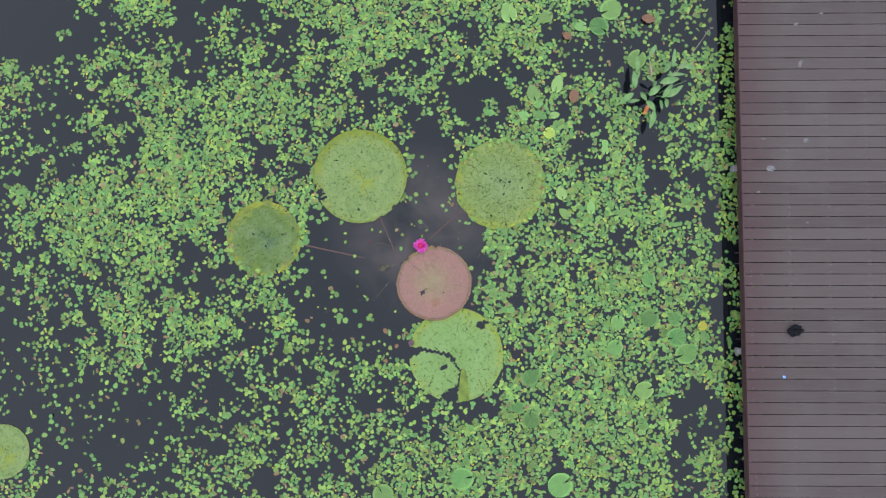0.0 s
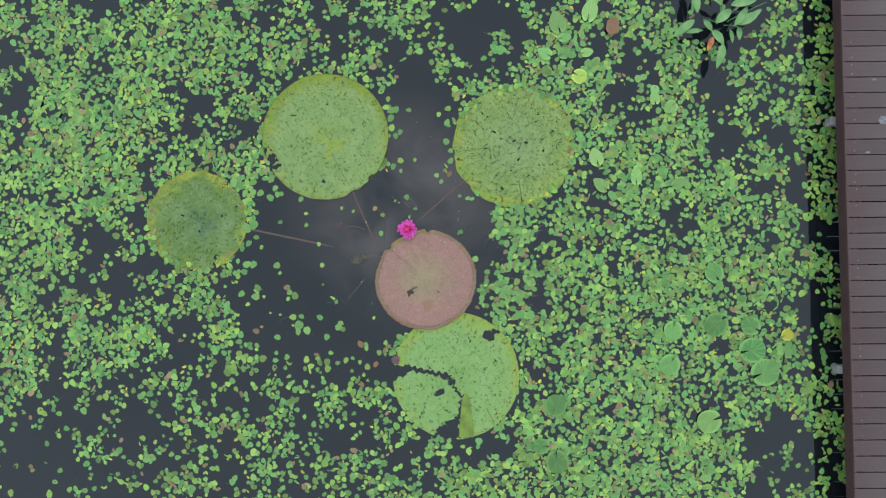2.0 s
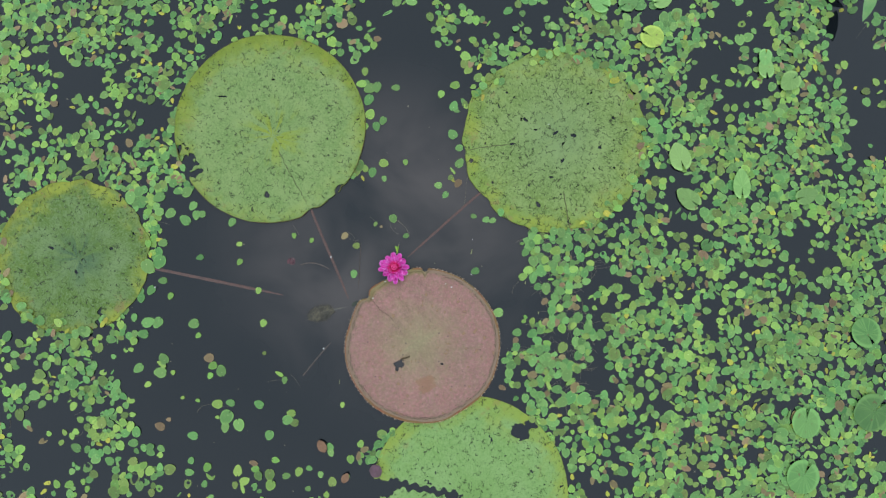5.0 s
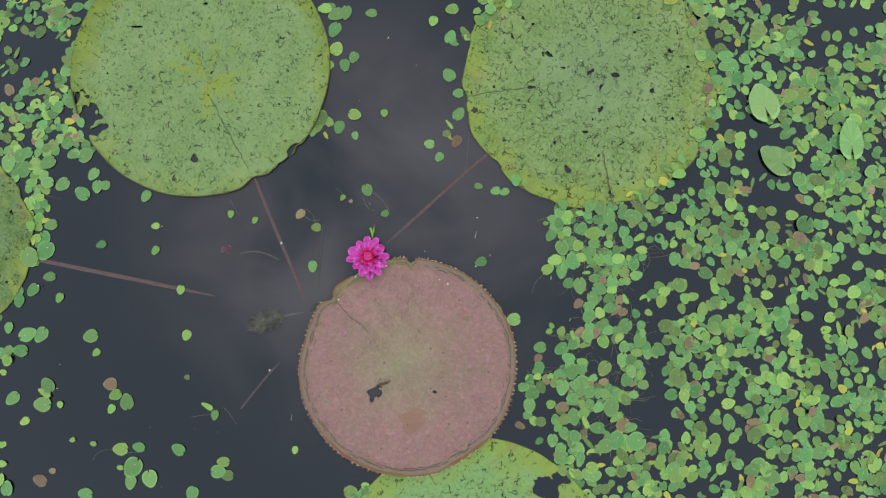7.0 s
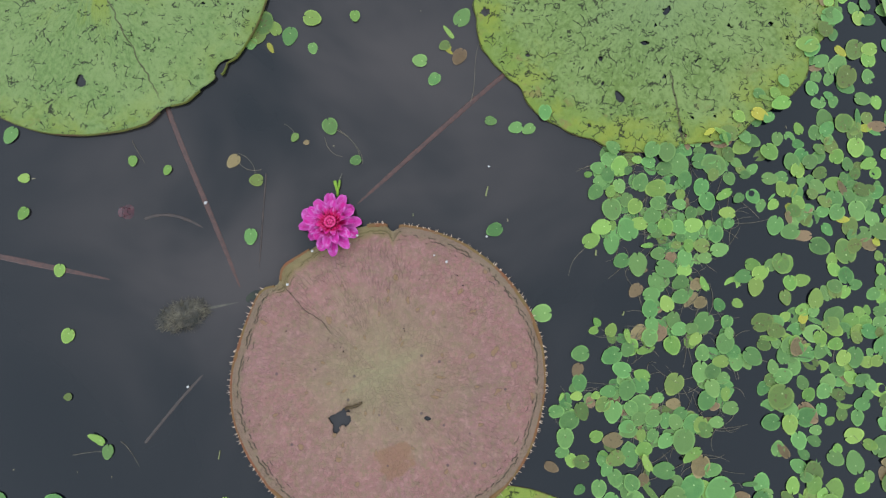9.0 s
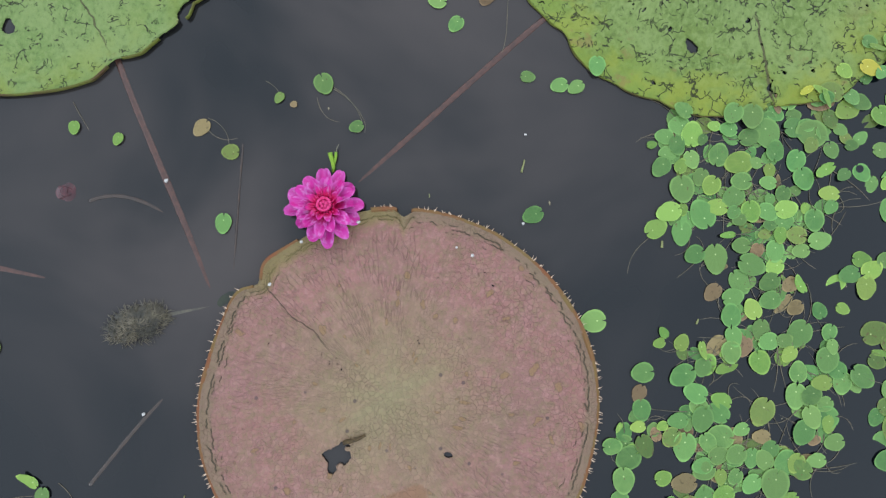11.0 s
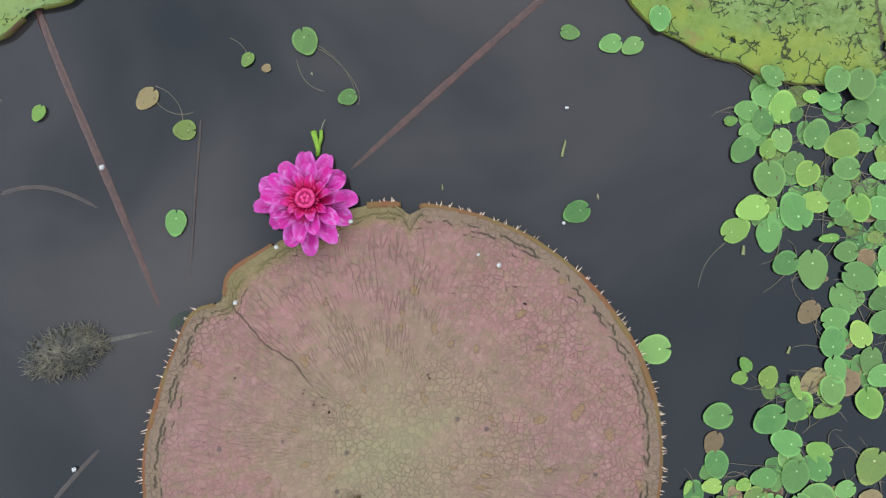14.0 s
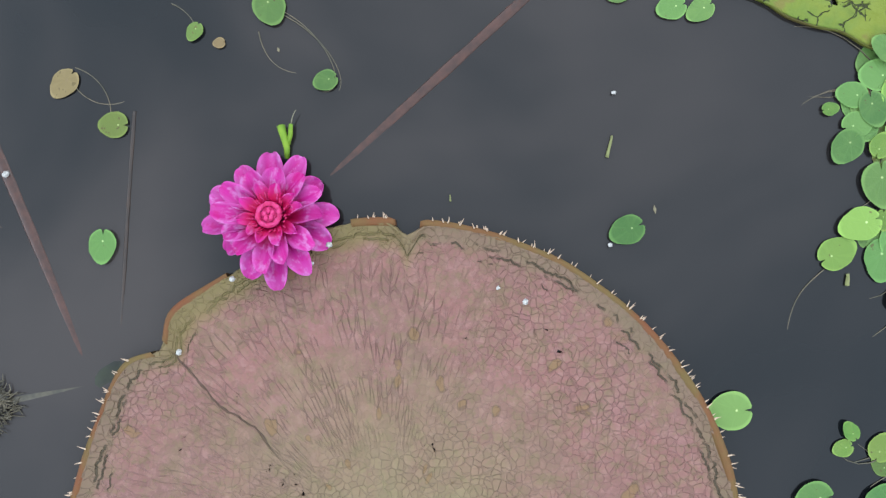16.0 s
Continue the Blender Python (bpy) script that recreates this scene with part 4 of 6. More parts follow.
# ---- stalks and the rootstock, awash at the surface ----
def stalk(a, b, c, d, wide, label, material=STALK_IN_MURK):
    """A stalk through four points of the plan, flattened, just breaking the surface and sinking at its far end."""
    way = bezier((*a, 0), (*b, 0), (*c, 0), (*d, 0), 40)
    bm = bmesh.new()
    rows = []
    for k, p in enumerate(way):
        t = k / 40
        ahead = (way[min(k + 1, 40)] - way[max(k - 1, 0)]).normalized()
        side = Vector((-ahead.y, ahead.x, 0))
        ease = min(1.0, (1 - t) / 0.25)
        w = wide * (0.55 + 0.45 * ease) * (1 + 0.14 * noise.noise((t * 14, p.x * 9, 2.0)))
        crown = 0.0030 * ease - 0.0003 + 0.0004 * noise.noise((t * 22, p.y * 9, 5.0))
        rows.append([bm.verts.new(p + side * w * u + Vector((0, 0, crown * (1 - u * u) - 0.0006 * u * u))) for u in (-1, -0.6, -0.2, 0.2, 0.6, 1)] + [bm.verts.new(p - Vector((0, 0, w)))])
    for a, b in zip(rows, rows[1:]):
        for i in range(7):
            j = (i + 1) % 7
            bm.faces.new((a[i], a[j], b[j], b[i]))
    bm.faces.new(rows[0][::-1])
    bm.faces.new(rows[-1])
    bmesh.ops.recalc_face_normals(bm, faces=bm.faces[:])
    ob = new("pad_stalk", mesh_of(bm, "pad_stalk", material))
    return tagged(ob, label, "stalk", "pad stalks")


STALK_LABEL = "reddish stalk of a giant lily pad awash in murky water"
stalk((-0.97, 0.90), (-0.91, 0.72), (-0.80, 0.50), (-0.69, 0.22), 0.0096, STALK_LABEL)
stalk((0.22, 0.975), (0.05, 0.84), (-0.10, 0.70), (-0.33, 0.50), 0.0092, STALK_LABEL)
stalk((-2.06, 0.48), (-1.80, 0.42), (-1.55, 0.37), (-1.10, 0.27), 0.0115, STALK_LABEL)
stalk((-1.00, -0.25), (-0.93, -0.165), (-0.88, -0.10), (-0.81, -0.03), 0.0058, STALK_LABEL, FAINT_STALK_IN_MURK)
stalk((-0.617, 0.62), (-0.625, 0.52), (-0.63, 0.42), (-0.64, 0.28), 0.0036, STALK_LABEL, FAINT_STALK_IN_MURK)
stalk((-1.02, 0.475), (-0.96, 0.50), (-0.90, 0.49), (-0.82, 0.44), 0.0056, "thin curved brown flower stalk awash in murky water", FAINT_STALK_IN_MURK)
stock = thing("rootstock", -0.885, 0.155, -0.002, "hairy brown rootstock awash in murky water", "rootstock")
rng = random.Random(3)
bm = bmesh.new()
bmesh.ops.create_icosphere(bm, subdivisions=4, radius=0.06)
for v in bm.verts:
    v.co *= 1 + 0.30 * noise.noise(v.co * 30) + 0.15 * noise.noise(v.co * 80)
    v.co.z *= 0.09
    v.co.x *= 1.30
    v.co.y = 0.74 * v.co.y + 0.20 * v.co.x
part("lump", bm, ROOT_IN_MURK, stock)
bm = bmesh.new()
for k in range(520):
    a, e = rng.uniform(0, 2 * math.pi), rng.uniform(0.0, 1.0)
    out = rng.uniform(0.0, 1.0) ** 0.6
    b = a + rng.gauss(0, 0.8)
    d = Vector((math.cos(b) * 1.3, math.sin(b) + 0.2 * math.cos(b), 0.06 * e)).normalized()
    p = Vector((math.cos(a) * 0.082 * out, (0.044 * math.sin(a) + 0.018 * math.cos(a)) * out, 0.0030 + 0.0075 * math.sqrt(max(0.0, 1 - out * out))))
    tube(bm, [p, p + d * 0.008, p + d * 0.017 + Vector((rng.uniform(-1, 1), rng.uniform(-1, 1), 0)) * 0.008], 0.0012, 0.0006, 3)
part("bristles", bm, BRISTLE_IN_MURK, stock, "pale and dark bristles")
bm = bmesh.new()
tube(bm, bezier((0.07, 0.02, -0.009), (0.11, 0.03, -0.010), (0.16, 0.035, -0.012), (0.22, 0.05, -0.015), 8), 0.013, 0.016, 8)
part("neck", bm, ROOT_IN_MURK, stock)
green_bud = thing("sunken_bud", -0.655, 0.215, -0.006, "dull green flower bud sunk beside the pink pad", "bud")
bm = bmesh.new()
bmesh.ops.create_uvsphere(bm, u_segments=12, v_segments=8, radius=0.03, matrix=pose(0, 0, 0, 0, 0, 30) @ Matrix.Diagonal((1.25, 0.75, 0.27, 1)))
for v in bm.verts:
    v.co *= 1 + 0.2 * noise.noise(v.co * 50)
# murk over the bud is painted in as a near-black green
part("sepals", bm, plain("murk_dark_green", (0.0110, 0.0135, 0.0055), (0.0060, 0.0070, 0.0045), 45.0, 0.08, 0.25), green_bud)
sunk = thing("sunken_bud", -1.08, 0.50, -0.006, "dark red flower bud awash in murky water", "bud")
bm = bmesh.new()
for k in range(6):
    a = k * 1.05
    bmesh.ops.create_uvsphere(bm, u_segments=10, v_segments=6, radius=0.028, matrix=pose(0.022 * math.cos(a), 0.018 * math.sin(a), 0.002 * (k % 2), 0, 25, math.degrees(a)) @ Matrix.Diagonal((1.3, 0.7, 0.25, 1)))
# red dimmed in the colour itself, for murky water above
part("sepals", bm, plain("murk_dark_red", (0.036, 0.0080, 0.0100), (0.018, 0.0065, 0.0075), 60.0, 0.08, 0.25), sunk)


# ---- floating leaves ----
ANGLES = (0, 4, 9, 20, 33, 46, 60, 74, 88, 103, 118, 134, 150, 166, 180, 194, 210, 226, 242, 257, 272, 286, 300, 314, 327, 340, 351, 356)


def leaf_shape(narrow=0.80, cup=0.06, notch=0.5, wob=0.0):
    """Outline and a middle ring of a leaf of half length 1 with its notch on +x; rows of x, y, z."""
    outer = []
    for deg in ANGLES:
        a = radians(deg)
        r = 1.0 / math.sqrt((math.cos(a)) ** 2 + (math.sin(a) / narrow) ** 2)
        r *= 1.0 + 0.09 * max(0.0, -math.cos(a)) ** 6 + wob * noise.noise((math.cos(a) * 2 + narrow * 9, math.sin(a) * 2, wob * 50))
        if deg == 0:
            r *= 1 - notch
        elif deg in (4, 356):
            r *= 0.93
        outer.append((r * math.cos(a), r * math.sin(a) * (1 + 0.10 * math.cos(a)), cup * (r * r) - 0.5 * cup))
    inner = [(0.28 + 0.5 * (x - 0.28), 0.5 * y, 0.25 * z - 0.35 * cup) for x, y, z in outer]
    return outer, inner


def leaf_mesh(name, material, **shape):
    outer, inner = leaf_shape(**shape)
    n = len(outer)
    verts = [(0.28, 0, -0.5 * shape.get("cup", 0.06))] + inner + outer
    faces = [(0, 1 + i, 1 + (i + 1) % n) for i in range(n)] + [(1 + i, 1 + n + i, 1 + n + (i + 1) % n, 1 + (i + 1) % n) for i in range(n)]
    me = bpy.data.meshes.new(name)
    me.from_pydata(verts, [], faces)
    uv = me.uv_layers.new(name="UVMap")
    for loop in me.loops:
        v = verts[loop.vertex_index]
        uv.data[loop.index].uv = (v[0] * 0.5 + 0.5, v[1] * 0.5 + 0.5)
    me.materials.append(material)
    me.shade_smooth()
    return me


SHAPES = (dict(narrow=0.82, cup=0.04, notch=0.36, wob=0.05), dict(narrow=0.76, cup=-0.03, notch=0.30, wob=0.07), dict(narrow=0.90, cup=0.04, notch=0.38, wob=0.06), dict(narrow=0.85, cup=-0.02, notch=0.28, wob=0.05))
LEAVES = {k: [leaf_mesh("floating_leaf", m, **(dict(narrow=0.42, cup=0.35, notch=0.25, wob=0.1) if k == "folded" else s)) for s in SHAPES] for k, m in SINGLE.items()}
LEAF_LABELS = {
    "green": "small oval mid-green floating leaf with a notched base",
    "fresh": "small oval yellow-green floating leaf with a notched base",
    "olive": "dull olive half-sunk floating leaf with decayed spots",
    "brown": "brown withered floating leaf lying flat on the water",
    "folded": "narrow light-green floating leaf rolled up lengthwise",
    "yellow": "bright yellow floating leaf among green ones",
}
leaf_rng = random.Random(21)
PLACED = []


def put_leaf(x, y, size, notch_to, tone):
    """One floating leaf of that length whose notch looks towards notch_to degrees."""
    ob = new("floating_leaf", leaf_rng.choice(LEAVES[tone]))
    PLACED.append((x, y))
    lean = 0.8 if tone != "folded" else 10
    z = 0.0030 + 0.0004 * (len(PLACED) % 9)
    if tone == "brown":
        z = 0.003
    elif tone == "folded":
        z = 0.0075
    for px, py, pr, pz in ((-0.22, -0.05, 0.50, 0.023), (-1.227, 1.40, 0.63, 0.020), (0.68, 1.29, 0.60, 0.016), (-2.53, 0.55, 0.49, 0.014), (0.08, -1.02, 0.62, 0.009)):
        if math.hypot(x - px, y - py) < pr + size * 0.5:
            z = max(z, pz if math.hypot(x - px, y - py) < pr else 0.75 * pz)
    ob.matrix_world = pose(x, y, z, leaf_rng.uniform(-lean, lean), leaf_rng.uniform(-lean, lean), notch_to) @ Matrix.Diagonal((size / 2, size / 2, size / 2, 1))
    return tagged(ob, LEAF_LABELS[tone], "leaf", "floating leaves")


put_leaf(0.531, 0.687, 0.051, 325, "green")
put_leaf(0.521, 0.649, 0.056, 357, "green")
put_leaf(0.482, 0.620, 0.048, 351, "green")
put_leaf(0.448, 0.599, 0.027, 191, "fresh")
put_leaf(0.553, 0.624, 0.066, 260, "fresh")
put_leaf(0.579, 0.610, 0.032, 63, "green")
put_leaf(0.610, 0.645, 0.032, 352, "fresh")
put_leaf(0.647, 0.636, 0.046, 350, "green")
put_leaf(0.658, 0.677, 0.056, 50, "green")
put_leaf(0.706, 0.669, 0.064, 78, "green")
put_leaf(0.699, 0.615, 0.056, 200, "green")
put_leaf(0.745, 0.625, 0.080, 105, "green")
put_leaf(0.487, 0.574, 0.048, 197, "green")
put_leaf(0.512, 0.598, 0.054, 102, "green")
put_leaf(0.470, 0.541, 0.056, 49, "green")
put_leaf(0.520, 0.541, 0.040, 245, "fresh")
put_leaf(0.548, 0.559, 0.048, 104, "green")
put_leaf(0.571, 0.513, 0.048, 65, "green")
put_leaf(0.619, 0.569, 0.061, 249, "green")
put_leaf(0.597, 0.491, 0.053, 56, "fresh")
put_leaf(0.670, 0.548, 0.071, 12, "fresh")
put_leaf(0.711, 0.547, 0.040, 353, "green")
put_leaf(0.764, 0.577, 0.056, 261, "green")
put_leaf(0.674, 0.500, 0.053, 356, "green")
put_leaf(0.521, 0.483, 0.071, 94, "green")
put_leaf(0.485, 0.423, 0.066, 18, "fresh")
put_leaf(0.450, 0.380, 0.059, 208, "fresh")
put_leaf(0.516, 0.369, 0.066, 86, "green")
put_leaf(0.521, 0.429, 0.032, 86, "fresh")
put_leaf(0.571, 0.415, 0.076, 294, "green")
put_leaf(0.609, 0.434, 0.056, 353, "fresh")
put_leaf(0.652, 0.460, 0.061, 37, "green")
put_leaf(0.694, 0.422, 0.056, 97, "fresh")
put_leaf(0.650, 0.420, 0.037, 48, "green")
put_leaf(0.664, 0.400, 0.037, 21, "green")
put_leaf(0.748, 0.526, 0.040, 89, "fresh")
put_leaf(0.743, 0.495, 0.043, 350, "green")
put_leaf(0.816, 0.552, 0.058, 67, "green")
put_leaf(0.833, 0.505, 0.060, 98, "green")
put_leaf(0.887, 0.524, 0.066, 29, "folded")
put_leaf(0.744, 0.452, 0.031, 80, "green")
put_leaf(0.778, 0.465, 0.045, 64, "green")
put_leaf(0.736, 0.419, 0.053, 145, "green")
put_leaf(0.783, 0.425, 0.058, 193, "fresh")
put_leaf(0.833, 0.428, 0.029, 75, "fresh")
put_leaf(0.855, 0.397, 0.058, 83, "green")
put_leaf(0.897, 0.464, 0.053, 356, "fresh")
put_leaf(0.899, 0.430, 0.040, 50, "green")
put_leaf(0.778, 0.392, 0.053, 205, "green")
put_leaf(0.741, 0.386, 0.034, 357, "green")
put_leaf(0.808, 0.358, 0.052, 348, "olive")
put_leaf(0.766, 0.359, 0.044, 87, "fresh")
put_leaf(0.864, 0.344, 0.060, 196, "green")
put_leaf(0.727, 0.362, 0.032, 10, "olive")
put_leaf(0.817, 0.318, 0.045, 7, "green")
put_leaf(0.751, 0.319, 0.056, 82, "green")
put_leaf(0.632, 0.361, 0.040, 4, "folded")
put_leaf(0.547, 0.313, 0.053, 24, "green")
put_leaf(0.599, 0.301, 0.078, 91, "green")
put_leaf(0.666, 0.334, 0.047, 1, "green")
put_leaf(0.705, 0.320, 0.040, 67, "brown")
put_leaf(0.688, 0.284, 0.069, 157, "green")
put_leaf(0.749, 0.280, 0.048, 21, "fresh")
put_leaf(0.658, 0.241, 0.066, 122, "green")
put_leaf(0.734, 0.240, 0.058, 33, "green")
put_leaf(0.786, 0.233, 0.044, 35, "brown")
put_leaf(0.809, 0.233, 0.053, 297, "folded")
put_leaf(0.638, 0.202, 0.055, 196, "green")
put_leaf(0.632, 0.156, 0.060, 269, "green")
put_leaf(0.687, 0.171, 0.053, 290, "fresh")
put_leaf(0.732, 0.194, 0.055, 19, "green")
put_leaf(0.796, 0.174, 0.044, 32, "brown")
put_leaf(0.589, 0.216, 0.052, 48, "brown")
put_leaf(0.705, 0.120, 0.055, 76, "green")
put_leaf(0.636, 0.104, 0.052, 104, "green")
put_leaf(0.628, 0.065, 0.057, 85, "green")
put_leaf(0.661, 0.078, 0.052, 68, "brown")
put_leaf(0.698, 0.039, 0.060, 103, "fresh")
put_leaf(0.723, 0.090, 0.052, 20, "green")
put_leaf(0.762, 0.092, 0.042, 198, "green")
put_leaf(0.802, 0.109, 0.073, 52, "green")
put_leaf(0.774, 0.057, 0.047, 49, "fresh")
put_leaf(0.794, 0.012, 0.054, 264, "green")
put_leaf(0.784, -0.046, 0.065, 80, "green")
put_leaf(0.823, -0.046, 0.057, 41, "green")
put_leaf(0.851, -0.015, 0.052, 4, "fresh")
put_leaf(0.867, 0.043, 0.065, 68, "green")
put_leaf(0.882, 0.075, 0.039, 98, "green")
put_leaf(0.460, 0.115, 0.031, 302, "fresh")
put_leaf(0.449, 0.089, 0.031, 16, "fresh")
put_leaf(0.505, 0.089, 0.044, 243, "fresh")
put_leaf(0.556, 0.072, 0.047, 99, "folded")
put_leaf(0.555, 0.027, 0.047, 61, "green")
put_leaf(0.613, 0.027, 0.065, 21, "folded")
put_leaf(0.404, 0.016, 0.057, 6, "green")
put_leaf(0.504, 0.008, 0.067, 28, "green")
put_leaf(0.535, -0.037, 0.060, 338, "green")
put_leaf(0.393, -0.036, 0.047, 65, "brown")
put_leaf(0.398, -0.077, 0.055, 94, "green")
put_leaf(0.599, -0.057, 0.054, 338, "fresh")
put_leaf(0.549, -0.101, 0.064, 71, "green")
put_leaf(0.488, -0.105, 0.052, 9, "green")
put_leaf(0.387, -0.119, 0.039, 10, "fresh")
put_leaf(0.448, -0.117, 0.029, 25, "fresh")
put_leaf(0.339, -0.119, 0.029, 56, "folded")
put_leaf(0.402, -0.166, 0.059, 112, "olive")
put_leaf(0.320, -0.166, 0.049, 186, "green")
put_leaf(0.361, -0.195, 0.065, 27, "green")
put_leaf(0.592, -0.146, 0.069, 355, "green")
put_leaf(0.645, -0.128, 0.041, 21, "green")
put_leaf(0.501, -0.168, 0.070, 78, "green")
put_leaf(0.470, -0.145, 0.052, 43, "olive")
put_leaf(0.560, -0.159, 0.051, 117, "green")
put_leaf(0.584, -0.191, 0.052, 202, "green")
put_leaf(0.629, -0.189, 0.054, 28, "green")
put_leaf(0.695, -0.147, 0.047, 359, "brown")
put_leaf(0.699, -0.084, 0.073, 59, "olive")
put_leaf(0.713, -0.179, 0.051, 40, "green")
put_leaf(0.667, -0.198, 0.051, 80, "green")
put_leaf(0.699, -0.204, 0.052, 297, "green")
put_leaf(0.544, -0.216, 0.051, 11, "green")
put_leaf(0.827, -0.206, 0.049, 9, "green")
put_leaf(0.776, -0.211, 0.051, 58, "fresh")
put_leaf(0.799, -0.136, 0.064, 58, "green")
put_leaf(0.820, -0.098, 0.058, 108, "green")
put_leaf(0.840, -0.098, 0.046, 357, "green")
put_leaf(0.864, -0.117, 0.046, 78, "fresh")
put_leaf(0.875, -0.162, 0.051, 12, "green")
put_leaf(0.284, 0.147, 0.065, 2, "green")
put_leaf(-0.404, 0.777, 0.057, 108, "green")
put_leaf(-0.521, 0.741, 0.032, 61, "olive")
put_leaf(-0.483, 0.723, 0.019, 7, "brown")
put_leaf(-0.318, 0.660, 0.038, 19, "green")
put_leaf(-0.726, 0.665, 0.052, 50, "brown")
put_leaf(-0.648, 0.599, 0.046, 357, "olive")
put_leaf(0.131, 0.785, 0.038, 167, "green")
put_leaf(0.214, 0.761, 0.046, 14, "green")
put_leaf(0.257, 0.755, 0.046, 32, "green")
put_leaf(0.311, 0.809, 0.052, 87, "green")
put_leaf(0.137, 0.421, 0.054, 22, "green")
put_leaf(-0.665, 0.412, 0.052, 86, "green")
put_leaf(-1.062, 0.671, 0.036, 90, "fresh")
put_leaf(-0.945, 0.638, 0.035, 67, "fresh")
put_leaf(-0.054, 0.932, 0.046, 53, "green")
put_leaf(0.445, -0.246, 0.043, 198, "fresh")
put_leaf(0.498, -0.259, 0.064, 6, "brown")
put_leaf(0.549, -0.228, 0.057, 18, "green")
put_leaf(0.588, -0.244, 0.040, 89, "fresh")
put_leaf(0.624, -0.243, 0.042, 49, "green")
put_leaf(0.664, -0.261, 0.054, 42, "green")
put_leaf(0.721, -0.262, 0.079, 73, "green")
put_leaf(0.346, -0.249, 0.065, 89, "green")
put_leaf(0.550, -0.304, 0.075, 99, "green")
put_leaf(0.595, -0.287, 0.053, 17, "fresh")
put_leaf(0.505, -0.315, 0.064, 26, "olive")
put_leaf(0.466, -0.299, 0.029, 351, "folded")
put_leaf(0.655, -0.354, 0.071, 2, "green")
put_leaf(0.602, -0.330, 0.061, 294, "folded")
put_leaf(0.552, -0.391, 0.056, 291, "green")
put_leaf(0.588, -0.382, 0.042, 54, "brown")
put_leaf(0.746, -0.306, 0.074, 31, "folded")
put_leaf(0.771, -0.341, 0.071, 69, "brown")
put_leaf(0.809, -0.353, 0.053, 189, "green")
put_leaf(0.741, -0.410, 0.085, 59, "green")
put_leaf(0.829, -0.416, 0.092, 21, "green")
put_leaf(0.687, -0.435, 0.071, 13, "green")
put_leaf(0.751, -0.209, 0.065, 47, "green")
put_leaf(0.785, -0.227, 0.064, 339, "olive")
put_leaf(-1.935, 0.633, 0.061, 12, "green")
put_leaf(-2.032, 0.629, 0.050, 97, "fresh")
put_leaf(-2.007, 0.568, 0.050, 19, "fresh")
put_leaf(-1.957, 0.510, 0.094, 65, "green")
put_leaf(-2.032, 0.478, 0.099, 123, "green")
put_leaf(-1.931, 0.382, 0.060, 6, "green")
put_leaf(-2.007, 0.321, 0.065, 55, "green")
put_leaf(-2.073, 0.270, 0.060, 88, "green")
put_leaf(-1.877, 0.281, 0.049, 69, "fresh")
put_leaf(-2.115, 0.142, 0.054, 91, "green")
put_leaf(-2.023, 0.109, 0.087, 204, "green")
put_leaf(-1.958, 0.108, 0.076, 57, "green")
put_leaf(-1.719, 0.097, 0.070, 12, "green")
put_leaf(-1.689, 0.020, 0.040, 41, "fresh")
put_leaf(-2.109, 0.036, 0.048, 98, "green")
put_leaf(-2.052, 0.033, 0.070, 354, "green")
put_leaf(-1.914, -0.132, 0.075, 303, "green")
put_leaf(-1.923, -0.169, 0.070, 324, "folded")
put_leaf(-1.933, -0.218, 0.081, 355, "green")
put_leaf(-1.850, -0.219, 0.032, 92, "fresh")
put_leaf(-2.078, -0.188, 0.070, 41, "green")
put_leaf(-2.015, -0.295, 0.048, 33, "fresh")
put_leaf(-1.616, -0.128, 0.065, 359, "brown")
put_leaf(-1.590, -0.178, 0.059, 25, "fresh")
put_leaf(-1.535, -0.212, 0.075, 281, "green")
put_leaf(-1.606, -0.242, 0.043, 62, "fresh")
put_leaf(-1.118, -0.276, 0.048, 85, "green")
put_leaf(-1.151, -0.237, 0.059, 328, "folded")
put_leaf(-1.283, -0.431, 0.064, 331, "green")
put_leaf(-1.073, -0.489, 0.057, 354, "fresh")
put_leaf(-1.099, -0.532, 0.068, 183, "green")
put_leaf(-1.054, -0.550, 0.058, 354, "olive")
put_leaf(-1.556, -0.426, 0.069, 359, "fresh")
put_leaf(-1.471, -0.419, 0.059, 349, "green")
put_leaf(-1.495, -0.508, 0.095, 56, "green")
put_leaf(-1.555, -0.510, 0.031, 356, "fresh")
put_leaf(-1.503, -0.574, 0.064, 85, "green")
put_leaf(-1.414, -0.559, 0.079, 104, "green")
put_leaf(-1.714, -0.627, 0.069, 354, "green")
put_leaf(-1.215, -0.627, 0.063, 72, "green")
put_leaf(-0.741, -0.439, 0.037, 85, "fresh")
put_leaf(-1.929, -0.565, 0.069, 341, "brown")
put_leaf(-1.873, -0.522, 0.032, 356, "brown")
put_leaf(-1.685, -0.401, 0.031, 352, "fresh")
put_leaf(-1.784, -0.382, 0.027, 18, "fresh")
put_leaf(-1.686, 0.533, 0.050, 19, "green")
put_leaf(-1.422, 0.501, 0.044, 58, "fresh")
put_leaf(-1.426, 0.619, 0.039, 6, "fresh")
put_leaf(-1.296, 0.310, 0.043, 81, "fresh")
put_leaf(-1.261, 0.096, 0.049, 66, "fresh")
put_leaf(-1.253, -0.101, 0.027, 0, "olive")
put_leaf(-0.513, 1.402, 0.061, 98, "green")
put_leaf(-0.468, 1.441, 0.056, 68, "green")
put_leaf(-0.465, 1.150, 0.061, 160, "fresh")
put_leaf(-0.319, 1.155, 0.038, 91, "fresh")
put_leaf(-0.074, 1.617, 0.050, 69, "fresh")
put_leaf(-0.381, 1.666, 0.056, 3, "green")
